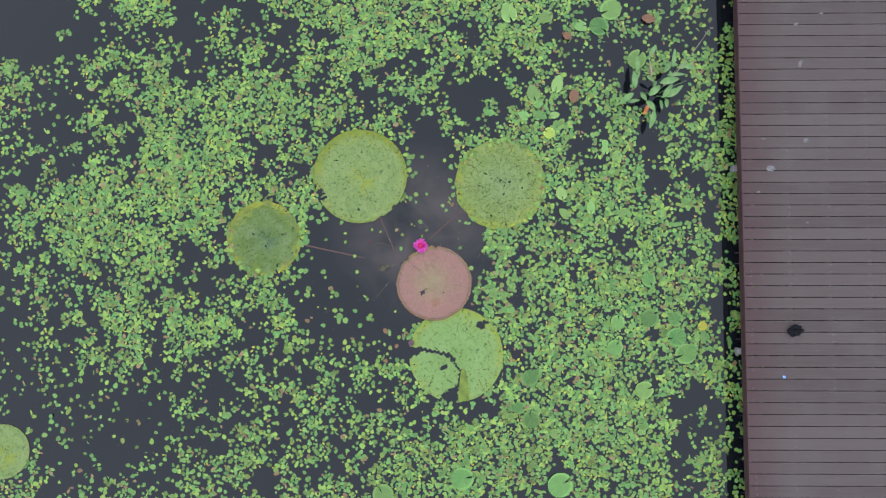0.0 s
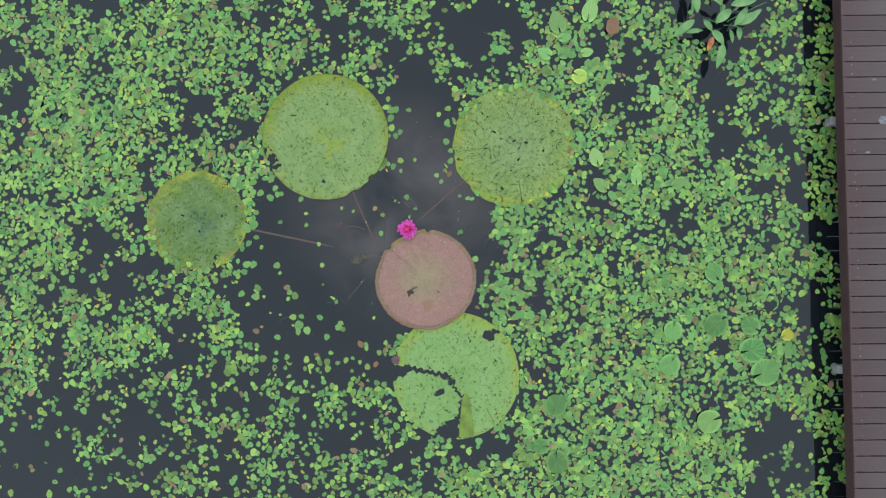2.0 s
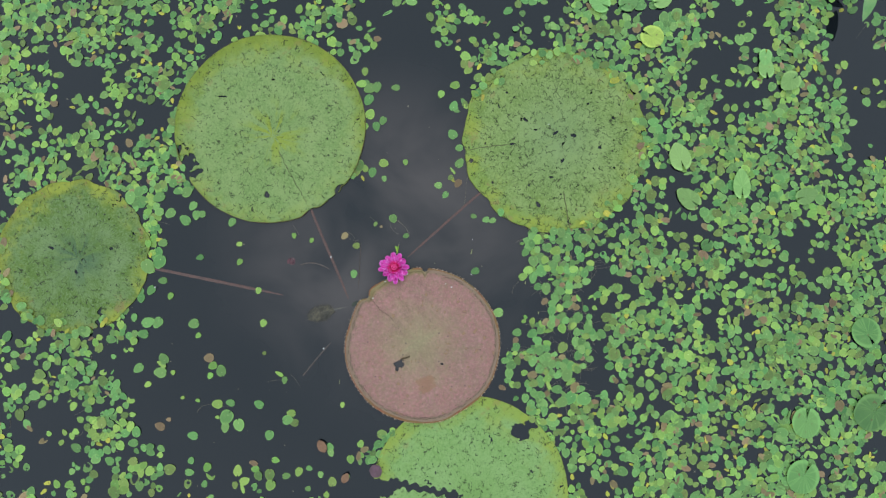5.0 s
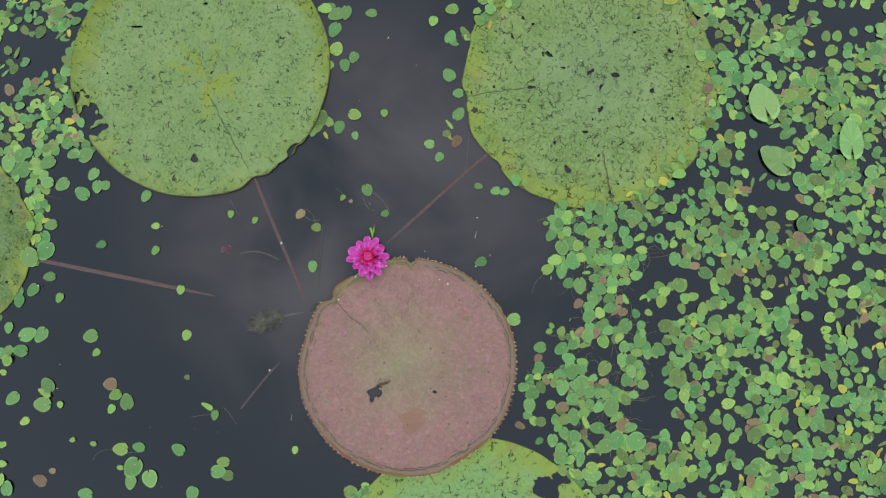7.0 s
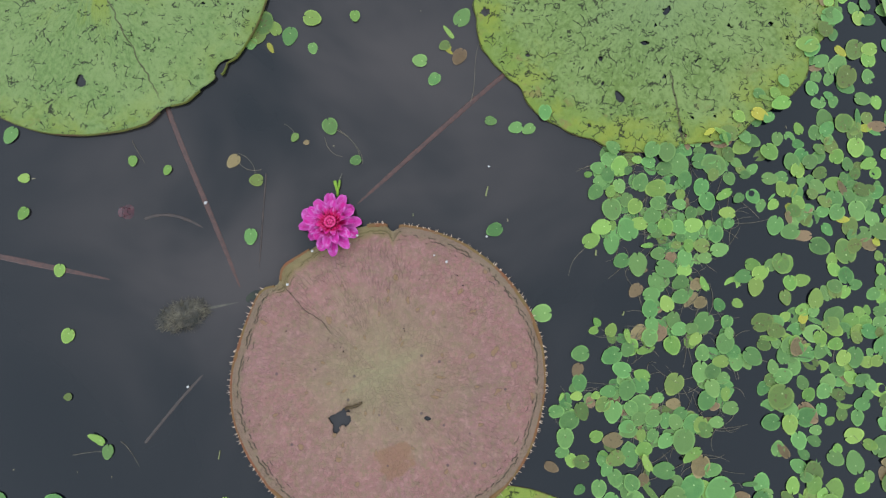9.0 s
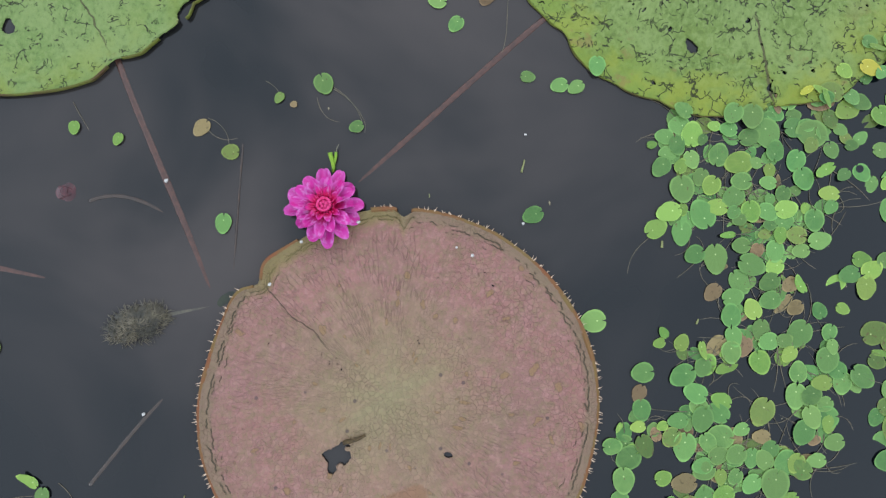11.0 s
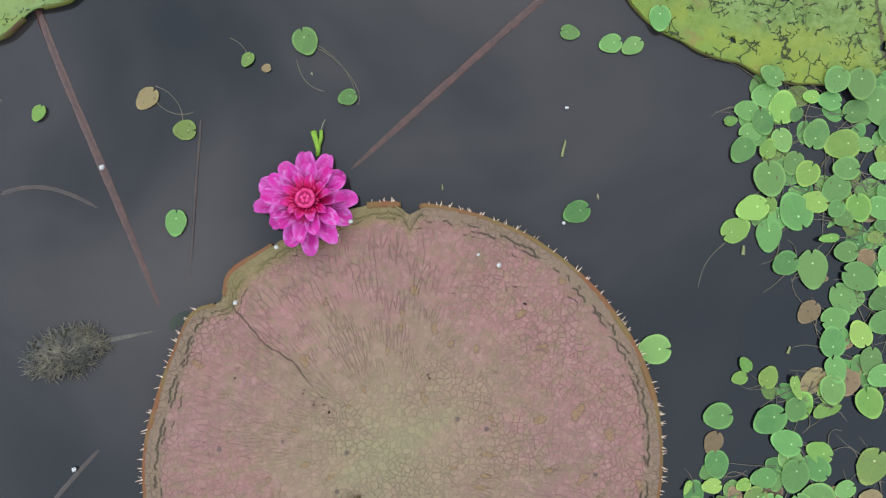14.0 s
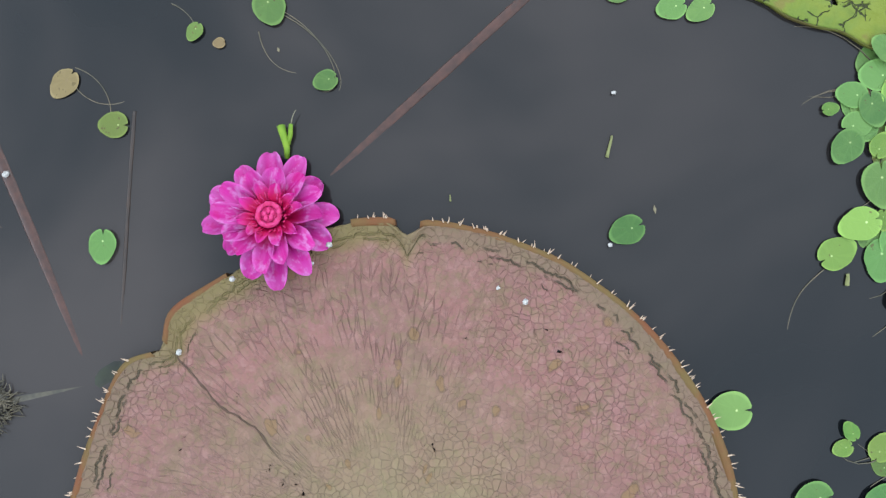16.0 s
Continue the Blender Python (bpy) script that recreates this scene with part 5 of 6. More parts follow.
put_leaf(0.043, 1.247, 0.050, 0, "green")
put_leaf(-0.101, 0.996, 0.049, 350, "green")
put_leaf(0.031, 1.008, 0.060, 61, "brown")
put_leaf(-0.555, 1.664, 0.079, 24, "green")
put_leaf(-0.563, 1.585, 0.079, 66, "green")
put_leaf(-0.507, 1.672, 0.073, 83, "green")
put_leaf(-0.612, 1.695, 0.067, 8, "fresh")
put_leaf(-1.962, 0.841, 0.061, 357, "green")
put_leaf(-1.890, 0.832, 0.072, 39, "green")
put_leaf(-1.841, 0.982, 0.062, 23, "green")
put_leaf(-1.785, 0.973, 0.078, 208, "green")
put_leaf(-1.739, 0.879, 0.066, 58, "green")
put_leaf(-1.681, 0.822, 0.055, 1, "green")
put_leaf(-1.477, 0.766, 0.061, 64, "green")
put_leaf(-1.788, 0.783, 0.077, 324, "green")
put_leaf(-1.717, 0.817, 0.061, 88, "green")
put_leaf(-1.967, 0.940, 0.083, 29, "green")
put_leaf(-2.034, 0.935, 0.067, 46, "fresh")
put_leaf(-2.106, 0.979, 0.073, 58, "green")
put_leaf(-2.163, 0.943, 0.084, 90, "green")
put_leaf(-1.998, 0.767, 0.045, 3, "fresh")

# ---- the carpet of leaves further off: open water and dense patches ----
OPEN = [
    (-5.79, 3.49, 1.16, 0.58, 1.00), (-5.82, 1.82, 0.93, 0.46, 0.75), (-1.20, 0.02, 1.00, 0.86, 1.00), (-0.28, 1.50, 0.35, 0.78, 1.00),
    (-0.59, 2.28, 0.46, 0.31, 0.50), (-5.07, -2.10, 1.31, 0.93, 0.52), (-3.55, -1.79, 0.93, 0.70, 0.36), (-1.79, -2.31, 0.85, 0.62, 0.06),
    (-2.30, -0.85, 0.30, 0.40, 0.62), (-1.10, -1.00, 0.60, 0.40, 0.55), (-1.19, -1.56, 0.46, 0.54, 0.26), (0.41, 2.43, 0.62, 0.46, 0.85), (2.59, 3.37, 0.85, 0.46, 0.50),
    (3.61, 0.41, 0.14, 3.86, 0.35), (2.90, -0.73, 0.31, 0.19, 0.60), (-2.79, 3.00, 0.46, 0.23, 0.40), (2.80, 2.52, 0.36, 0.28, 1.0), (3.05, 2.75, 0.25, 0.25, 0.7), (-5.67, -0.05, 0.46, 0.62, 0.35),
    (-5.33, 2.63, 0.80, 0.60, 0.55), (-5.90, 0.90, 0.50, 0.60, 0.60), (-5.70, -1.20, 0.90, 1.20, 0.55), (-2.40, 3.40, 0.80, 0.40, 0.35), (-3.80, -0.12, 0.70, 0.50, 0.22), (-3.85, -2.34, 0.70, 0.50, 0.30),
    (1.75, 1.15, 0.42, 0.30, 0.38), (1.75, 1.55, 0.50, 0.30, 0.40), (1.75, 0.55, 0.50, 0.28, 0.35), (3.30, -2.30, 0.60, 0.70, 0.45), (3.30, 2.20, 0.40, 0.50, 0.15), (-3.85, 3.25, 0.70, 0.50, 0.30),
]
DENSE = [(1.12, 0.15, 0.32, 0.80, 0.10), (0.80, -0.50, 0.35, 0.25, 0.30), (0.80, 0.70, 0.20, 0.12, 0.30), (-4.46, 1.11, 1.55, 0.85, 0.24), (2.00, -1.20, 1.45, 1.20, 0.15), (-1.22, 3.47, 0.93, 0.31, 0.20), (-0.28, -2.45, 1.24, 0.46, 0.34), (-1.60, -2.50, 1.10, 0.50, 0.20), (2.20, 0.90, 0.90, 0.60, 0.20), (-3.64, 2.44, 1.16, 0.77, 0.02)]
PADS = [(-0.22, -0.05, 0.53), (-1.227, 1.40, 0.63), (0.63, 1.29, 0.575), (-2.50, 0.58, 0.465), (0.08, -1.02, 0.62), (-6.02, -2.32, 0.36)]


def blob(x, y, cx, cy, rx, ry):
    d = math.hypot((x - cx) / rx, (y - cy) / ry)
    return max(0.0, min(1.0, (1.35 - d) / 0.7))


def cover(x, y):
    """How likely a leaf is at a place, 0 to 1."""
    if any(math.hypot(x - px, y - py) < pr for px, py, pr in PADS):
        return 0.0
    if (0.16 < x < 0.85 and -0.29 < y < 0.62 and x + 0.25 * y > 0.20) or (-2.06 < x < -0.5 and -0.67 < y < 0.45):
        return 0.0
    if (-1.95 < x < 0.20 and 0.30 < y < 0.98) or (0.16 < x < 0.62 and 0.55 < y < 0.80):
        return 0.0
    v = 0.495
    for cx, cy, rx, ry, f in DENSE:
        v += f * blob(x, y, cx, cy, rx, ry)
    for cx, cy, rx, ry, f in OPEN:
        v *= 1 - f * blob(x, y, cx, cy, rx, ry)
    clear = v / 0.495
    n = 0.7 * noise.noise((x * 0.9 + 7.1, y * 0.9, 0.3)) + 1.0 * noise.noise((x * 2.4, y * 2.4 + 3.3, 1.1)) + 0.8 * noise.noise((x * 6.5, y * 6.5, 5.5))
    q = max(0.0, min(1.0, (v + 0.42 * n - 0.24) / 0.42))
    thick = min(1.0, q * q * (3 - 2 * q) + 0.06 * (v > 0.08) + 0.14 * (0.10 < v < 0.34))
    # towards this corner the carpet thins out into evenly scattered leaves
    thin = blob(x, y, -3.3, -2.7, 2.9, 1.6)
    return thick + thin * (min(1.0, clear) * max(0.0, 0.44 + 0.46 * n) - thick)


carpet_rng = random.Random(77)
cells, carpet = {}, []
for _ in range(46000):
    # a rosette: a few leaves of one tone round a common stem
    cx, cy = carpet_rng.uniform(-8.4, 4.15), carpet_rng.uniform(-4.6, 5.6)
    c = cover(cx, cy)
    if carpet_rng.random() > c:
        continue
    r = carpet_rng.random() + 0.10 * noise.noise((cx * 1.4, cy * 1.4, 9.0))
    mood = "green" if r < 0.62 else "fresh" if r < 0.90 else "olive"
    grown = carpet_rng.uniform(0.75, 1.1)
    for k in range(carpet_rng.choice((1, 2, 3, 4, 5, 6, 7)) if c > 0.3 else carpet_rng.choice((1, 1, 2, 3))):
        a, d = carpet_rng.uniform(0, 6.283), 0.012 + 0.066 * carpet_rng.random()
        x, y = cx + d * math.cos(a), cy + d * math.sin(a)
        size = grown * (0.036 + 0.044 * carpet_rng.betavariate(2.0, 2.0))
        gap, key = size * (0.74 - 0.24 * c), (int(x // 0.08), int(y // 0.08))
        if any((x - u) ** 2 + (y - v) ** 2 < gap * gap for i in (-1, 0, 1) for j in (-1, 0, 1) for u, v in cells.get((key[0] + i, key[1] + j), ())):
            continue
        if cover(x, y) == 0.0:
            continue
        cells.setdefault(key, []).append((x, y))
        q = carpet_rng.random()
        tone = mood if q < 0.72 else "green" if q < 0.82 else "fresh" if q < 0.90 else "olive" if q < 0.93 else "brown" if q < 0.950 else "yellow" if q < 0.988 else "green"
        carpet.append((x, y, size * (0.7 if tone == "yellow" else 1.0), c, tone, a + math.pi + carpet_rng.gauss(0, 0.5)))


def massed_leaves(name, places, label, tilt, depth=(0.0003, 0.0034)):
    """All the given leaves as one joined mesh, with a material for each tone."""
    keys = list(MASSED)
    shapes = [leaf_shape(**s)[0] for s in SHAPES]
    n = len(ANGLES)
    verts, uvs, faces, tones = [], [], [], []
    for x, y, size, tone, notch_to in places:
        outline = np.array([(0.28, 0, -0.03)] + carpet_rng.choice(shapes))
        flat = outline.copy()
        if tone in ("brown", "yellow"):
            outline[:, 1] *= carpet_rng.uniform(0.5, 0.95)
        elif carpet_rng.random() < 0.07:
            outline[:, 1] *= 0.35
        lean = tilt * (2.6 if carpet_rng.random() < 0.10 else 1.0)
        turn = np.array(Euler((radians(carpet_rng.gauss(0, lean)), radians(carpet_rng.gauss(0, lean)), notch_to)).to_matrix())
        place = (outline * size / 2) @ turn.T
        # a tilted leaf dips one edge into the water
        place[:, 2] += max(-0.0010 - place[:, 2].min(), 0.0) + carpet_rng.uniform(*depth)
        base = len(verts) * (n + 1)
        verts.append(place + (x, y, 0))
        uvs.append(flat[:, :2] * 0.5 + 0.5)
        faces.append([(base, base + 1 + i, base + 1 + (i + 1) % n) for i in range(n)])
        tones.append(keys.index(tone))
    me = bpy.data.meshes.new(name)
    tri = np.array(faces).reshape(-1, 3)
    me.from_pydata(np.concatenate(verts), [], tri)
    uv = me.uv_layers.new(name="UVMap")
    uv.data.foreach_set("uv", np.concatenate(uvs)[tri.ravel()].astype(np.float32).ravel())
    for k in keys:
        me.materials.append(MASSED[k])
    me.polygons.foreach_set("material_index", np.repeat(tones, n).astype(np.int32))
    me.shade_smooth()
    return tagged(new(name, me), label, "leaves", "", "stuff")


massed_leaves("floating_leaves", [(x, y, s, tone, a) for x, y, s, c, tone, a in carpet], "carpet of small oval floating leaves, mostly green with some yellow and brown", 2.2)
sunk_places = [(x + carpet_rng.uniform(-0.05, 0.05), y + carpet_rng.uniform(-0.05, 0.05), s * 1.1, "brown" if carpet_rng.random() < 0.5 else "olive", carpet_rng.uniform(0, 6.283)) for x, y, s, c, tone, a in carpet if carpet_rng.random() < 0.08]
massed_leaves("sunken_leaves", sunk_places, "brown decaying leaves half sunk among the floating ones", 3, (0.0006, 0.003))

# a second tier of leaves under the crowded ones beside the pink pad
under = []
for x, y in PLACED:
    crowd = sum((x - u) ** 2 + (y - v) ** 2 < 0.0085 for u, v in PLACED) - 1
    if x > 0.25 and crowd >= 5:
        for _ in range(1):
            mates = [q for q in PLACED if (x - q[0]) ** 2 + (y - q[1]) ** 2 < 0.0085]
            a = math.atan2(sum(q[1] for q in mates) / len(mates) - y, sum(q[0] for q in mates) / len(mates) - x) + carpet_rng.gauss(0, 0.6)
            d = carpet_rng.uniform(0.018, 0.042)
            r = carpet_rng.random()
            under.append((x + d * math.cos(a), y + d * math.sin(a), carpet_rng.uniform(0.032, 0.062), "green" if r < 0.62 else "olive" if r < 0.80 else "brown" if r < 0.92 else "fresh", carpet_rng.uniform(0, 6.283)))
massed_leaves("leaves_underneath", under, "smaller green and withered leaves crowded under the upper ones", 1, (0.0010, 0.0016))

# leaves that lie over the edges of two pads
lapped = []
for px, py, pr, a0, a1, count in ((-2.53, 0.55, 0.50, 165, 300, 34), (0.68, 1.29, 0.612, -75, 75, 46), (0.68, 1.29, 0.612, 75, 150, 18)):
    for _ in range(count):
        a, d = radians(carpet_rng.uniform(a0, a1)), pr * carpet_rng.triangular(0.86, 1.06, 1.02)
        tone = carpet_rng.choice(("green", "green", "green", "green", "fresh", "fresh", "olive", "olive", "brown", "yellow"))
        lapped.append((px + d * math.cos(a), py + d * math.sin(a), carpet_rng.uniform(0.035, 0.07), tone, carpet_rng.uniform(0, 6.283)))
massed_leaves("leaves_over_pads", lapped, "small green and yellow leaves lying over the pads' edges", 3, (0.0105, 0.014))

# thin runners and roots between the leaves
bm = bmesh.new()
near_by = [(x + 0.02, y, 0) for x, y in PLACED if x > 0.5 and -0.45 < y < 0.65]
for x, y, *_ in carpet_rng.sample(carpet, 1100) + under[::2] + near_by + near_by:
    a = carpet_rng.uniform(0, 6.283)
    d, e = Vector((math.cos(a), math.sin(a), 0)), Vector((-math.sin(a), math.cos(a), 0)) * carpet_rng.uniform(-0.04, 0.04)
    ln = carpet_rng.uniform(0.05, 0.15)
    p = Vector((x, y, 0.002))
    tube(bm, bezier(p, p + d * ln * 0.35 + e, p + d * ln * 0.7 + e, p + d * ln - Vector((0, 0, 0.004)), 6), 0.0011, 0.0007, 3)
tagged(new("runners", mesh_of(bm, "runners", THREAD)), "thin pale runners and roots between floating leaves", "roots", "", "stuff")


# ---- larger lily leaves ----
def broad_leaf(x, y, size, notch_to, tone, label, narrow=0.93, point=0.0):
    me = bpy.data.meshes.new("lily_leaf")
    n, rings = 44, (0.12, 0.3, 0.5, 0.7, 0.86, 1.0)
    verts, faces = [(0, 0, 0)], []
    for f in rings:
        for i in range(n):
            deg = 360 * i / n
            a, off = radians(deg), min(deg, 360 - deg)
            r = f * (1 + 0.035 * noise.noise((math.cos(a) * 2 + x * 5, math.sin(a) * 2, y)))
            if off < 9:
                r *= 1 - (0.78 * (1 - off / 9) if f > 0.2 else 0)
            r *= 1 + point * max(0.0, -math.cos(a)) ** 8
            verts.append((r * math.cos(a), narrow * r * math.sin(a) * (1 + 0.8 * point * math.cos(a)), 0.02 * f * noise.noise((math.cos(a) * 2, math.sin(a) * 2 + x, f * 2)) + 0.015))
    faces += [(0, 1 + i, 1 + (i + 1) % n) for i in range(n)]
    for k in range(len(rings) - 1):
        b = 1 + k * n
        faces += [(b + i, b + n + i, b + n + (i + 1) % n, b + (i + 1) % n) for i in range(n)]
    me.from_pydata(verts, [], faces)
    uv = me.uv_layers.new(name="UVMap")
    for loop in me.loops:
        v = verts[loop.vertex_index]
        uv.data[loop.index].uv = (v[0] * 0.5 + 0.57, v[1] * 0.5 + 0.5)
    me.materials.append(BROAD[tone])
    me.shade_smooth()
    ob = new("lily_leaf", me)
    ob.matrix_world = pose(x, y, 0.013, leaf_rng.uniform(-2, 2), leaf_rng.uniform(-2, 2), notch_to) @ Matrix.Diagonal((size / 2,) * 3 + (1,))
    return tagged(ob, label, "lily leaf", "broad lily leaves")


PALE, DEEP = "broad pale yellow-green lily leaf among small floating leaves", "broad round green lily leaf with a narrow cleft"
OVATE = "ovate pale green lily leaf with a cleft base among floating leaves"
for x, y, size, notch_to, narrow, point in (
        (0.81, 3.66, 0.27, 290, 0.8, 0.15), (1.32, 3.60, 0.20, 30, 0.78, 0.15), (1.80, 3.47, 0.17, 10, 0.8, 0.1), (1.14, 2.54, 0.225, 285, 0.76, 0.12),
        (1.47, 2.66, 0.235, 255, 0.68, 0.12), (1.21, 2.39, 0.125, 190, 0.8, 0.1), (1.01, 2.23, 0.150, 330, 0.82, 0.15), (1.20, 2.23, 0.132, 210, 0.9, 0.05),
        (1.43, 2.235, 0.122, 190, 0.8, 0.1), (2.27, 1.67, 0.148, 40, 0.85, 0.15), (2.11, 1.84, 0.110, 80, 0.8, 0.1), (2.11, 1.76, 0.140, 275, 0.75, 0.15),
        (1.51, 1.16, 0.186, 285, 0.76, 0.1), (1.56, 0.88, 0.172, 320, 0.72, 0.15), (1.91, 0.97, 0.193, 270, 0.60, 0.15), (2.33, 0.89, 0.148, 200, 0.72, 0.15)):
    broad_leaf(x, y, size, notch_to, "pale", OVATE, narrow, point)
broad_leaf(1.355, 1.99, 0.160, 150, "veined", "round yellow-green lily leaf with brownish veins", 0.97)
broad_leaf(2.21, 3.70, 0.30, 200, "green", DEEP)
broad_leaf(2.05, 3.47, 0.27, 320, "green", DEEP)
broad_leaf(2.56, 3.01, 0.27, 60, "green", DEEP)
broad_leaf(2.68, -0.52, 0.25, 40, "green", DEEP)
broad_leaf(3.02, -0.54, 0.20, 330, "green", DEEP)
broad_leaf(3.03, -0.78, 0.27, 190, "green", DEEP)
broad_leaf(3.15, -1.00, 0.29, 200, "green", DEEP)
broad_leaf(2.21, -0.92, 0.22, 60, "green", DEEP)
broad_leaf(2.59, -1.48, 0.25, 20, "green", DEEP)
broad_leaf(1.07, -1.32, 0.23, 250, "green", DEEP)
broad_leaf(0.92, -1.72, 0.17, 0, "green", DEEP)
broad_leaf(1.08, -1.87, 0.24, 100, "green", DEEP)
broad_leaf(0.16, -2.65, 0.31, 10, "green", DEEP)
broad_leaf(1.46, -2.73, 0.34, 30, "green", DEEP)
broad_leaf(-0.89, -2.87, 0.30, 120, "green", DEEP)
broad_leaf(1.40, -2.06, 0.14, 0, "green", DEEP)
broad_leaf(2.25, -0.58, 0.20, 80, "green", DEEP)
broad_leaf(2.67, -0.01, 0.20, 300, "green", DEEP)
broad_leaf(1.664, 0.573, 0.085, 60, "green", DEEP)
broad_leaf(3.38, -0.63, 0.125, 200, "yellow", "yellow lily leaf lying among green ones")


# ---- fallen tree leaves ----
def fallen_leaf(x, y, size, turn):
    bm = bmesh.new()
    rows = []
    for k in range(9):
        s = k / 8
        w = 0.34 * math.sin(math.pi * min(0.99, s * 0.92 + 0.06)) ** 0.8 * (1 + 0.25 * noise.noise((s * 9, x, y)))
        rows.append([bm.verts.new((s - 0.5, w * u, 0.10 * abs(u) + 0.06 * noise.noise((s * 4 + x, u * 2, y)))) for u in (-1, -0.5, 0, 0.5, 1)])
    for a, b in zip(rows, rows[1:]):
        for i in range(4):
            bm.faces.new((a[i], b[i], b[i + 1], a[i + 1]))
    ob = new("fallen_leaf", mesh_of(bm, "fallen_leaf", DEAD))
    ob.matrix_world = pose(x, y, 0.012, 0, 0, turn) @ Matrix.Diagonal((size,) * 3 + (1,))
    return tagged(ob, "dry curled brown tree leaf floating on the pond", "leaf", "fallen leaves")


fallen_leaf(1.692, 2.489, 0.20, 260)
fallen_leaf(1.608, 3.334, 0.15, 320)
fallen_leaf(2.728, 3.566, 0.19, 350)
fallen_leaf(-0.87, -0.70, 0.085, 300)
fallen_leaf(-0.72, -0.90, 0.07, 60)
fallen_leaf(-0.86, -1.10, 0.07, 100)

# ---- leafy plant standing in the water beside the deck ----
plant = thing("water_plant", 2.80, 2.52, 0.0, "clump of upright lance-leaved green plant growing out of the water", "plant")
bm = bmesh.new()
for x1, y1, z1 in ((0.20, 0.25, 0.30), (-0.12, 0.15, 0.22), (0.12, -0.14, 0.20), (0.35, 0.12, 0.22), (-0.25, -0.02, 0.15)):
    tube(bm, bezier((0, 0, -0.2), (0.02, 0.0, 0.0), (x1 * 0.4, y1 * 0.4, z1 * 0.7), (x1, y1, z1), 8), 0.006, 0.003, 6)
part("stems", bm, BLADE, plant)


def lance(x0, y0, x1, y1, z, wide, material=BLADE, label=""):
    """A lance-shaped leaf from its base to its tip, folded a little along the middle."""
    length = math.hypot(x1 - x0, y1 - y0)
    bm = bmesh.new()
    rows = []
    for k in range(13):
        s = k / 12
        w = 0.86 * wide * math.sin(math.pi * s ** 0.85) ** 0.8 + 0.0008
        rows.append([bm.verts.new((length * s, w * u, 0.35 * w * abs(u) + length * (0.16 * s - 0.26 * s * s))) for u in (-1, -0.5, 0, 0.5, 1)])
    for a, b in zip(rows, rows[1:]):
        for i in range(4):
            bm.faces.new((a[i], b[i], b[i + 1], a[i + 1]))
    ob = part("leaf", bm, material, plant, label)
    ob.matrix_local = pose(x0, y0, z, 0, 0, math.degrees(math.atan2(y1 - y0, x1 - x0)))


lance(-0.334, -0.026, -0.542, -0.184, 0.16, 0.046)
lance(-0.324, 0.024, -0.339, 0.278, 0.20, 0.040)
lance(-0.306, 0.241, -0.291, 0.464, 0.22, 0.035)
lance(-0.135, 0.452, -0.030, 0.626, 0.20, 0.035)
lance(0.154, 0.296, 0.201, 0.553, 0.26, 0.032)
lance(0.228, 0.309, 0.474, 0.264, 0.28, 0.038)
lance(0.080, 0.182, 0.334, 0.197, 0.26, 0.027)
lance(-0.016, 0.077, 0.257, 0.146, 0.25, 0.056)
lance(-0.154, -0.082, 0.012, 0.062, 0.22, 0.054)
lance(0.027, -0.112, 0.176, 0.087, 0.22, 0.040)
lance(0.069, -0.096, 0.288, 0.029, 0.20, 0.054)
lance(0.184, -0.032, 0.331, 0.075, 0.18, 0.029)
lance(-0.235, -0.028, -0.150, -0.128, 0.14, 0.035)
lance(-0.167, -0.134, -0.042, -0.274, 0.16, 0.046)
lance(-0.068, -0.275, -0.128, -0.514, 0.18, 0.046)
lance(0.030, -0.107, 0.058, -0.243, 0.12, 0.024)
lance(0.097, -0.101, 0.112, -0.226, 0.15, 0.032)
lance(-0.410, -0.137, -0.229, -0.107, 0.12, 0.027)
lance(0.074, 0.249, 0.184, 0.407, 0.16, 0.040)
lance(-0.158, 0.210, -0.038, 0.120, 0.15, 0.027)
lance(-0.313, 0.282, -0.329, 0.055, 0.10, 0.024)
lance(-0.284, 0.150, -0.229, 0.311, 0.12, 0.019)
lance(-0.051, 0.081, -0.001, 0.156, 0.10, 0.024)
RUST = plain("rust_leaf", (0.30, 0.10, 0.03), (0.16, 0.055, 0.02), 20.0)
lance(-0.115, -0.16, -0.17, -0.30, 0.06, 0.032, RUST, "rust-brown withered leaf")
lance(-0.095, 0.45, -0.06, 0.20, 0.10, 0.014, STRAW, "pale dry leaf")
bm = bmesh.new()
tube(bm, bezier((0.05, 0.05, 0.2), (0.2, 0.2, 0.3), (0.4, 0.45, 0.36), (0.60, 0.74, 0.33), 12), 0.006, 0.003, 6)
for k in range(9):
    p = Vector((0.56 + 0.012 * k, 0.70 + 0.012 * k, 0.335))
    tube(bm, [p, p + Vector((0.03 * math.cos(k * 2.2), 0.03 * math.sin(k * 2.2), 0.01))], 0.004, 0.002, 5)
part("seed_stalk", bm, STRAW, plant, "pale dry seed stalk")


# ---- white specks of fluff and loose threads round the pink pad ----
def fluff(x, y, z, r):
    bm = bmesh.new()
    bmesh.ops.create_icosphere(bm, subdivisions=2, radius=r)
    for v in bm.verts:
        v.co *= 1 + 0.5 * noise.noise(v.co * 400 + Vector((x * 90, y * 90, 0)))
        v.co.z *= 0.6
    ob = new("white_fluff", mesh_of(bm, "white_fluff", FLUFF))
    ob.location = (x, y, z)
    return tagged(ob, "tiny white speck of fluff", "fluff", "white fluff")


def thread(a, b, c, d, r=0.0009, name="root_thread"):
    bm = tube(bmesh.new(), bezier(a, b, c, d, 20), r, r * 0.7, 5)
    return tagged(new(name, mesh_of(bm, name, THREAD)), "thin pale root thread trailing from a floating leaf", "root", "root threads")


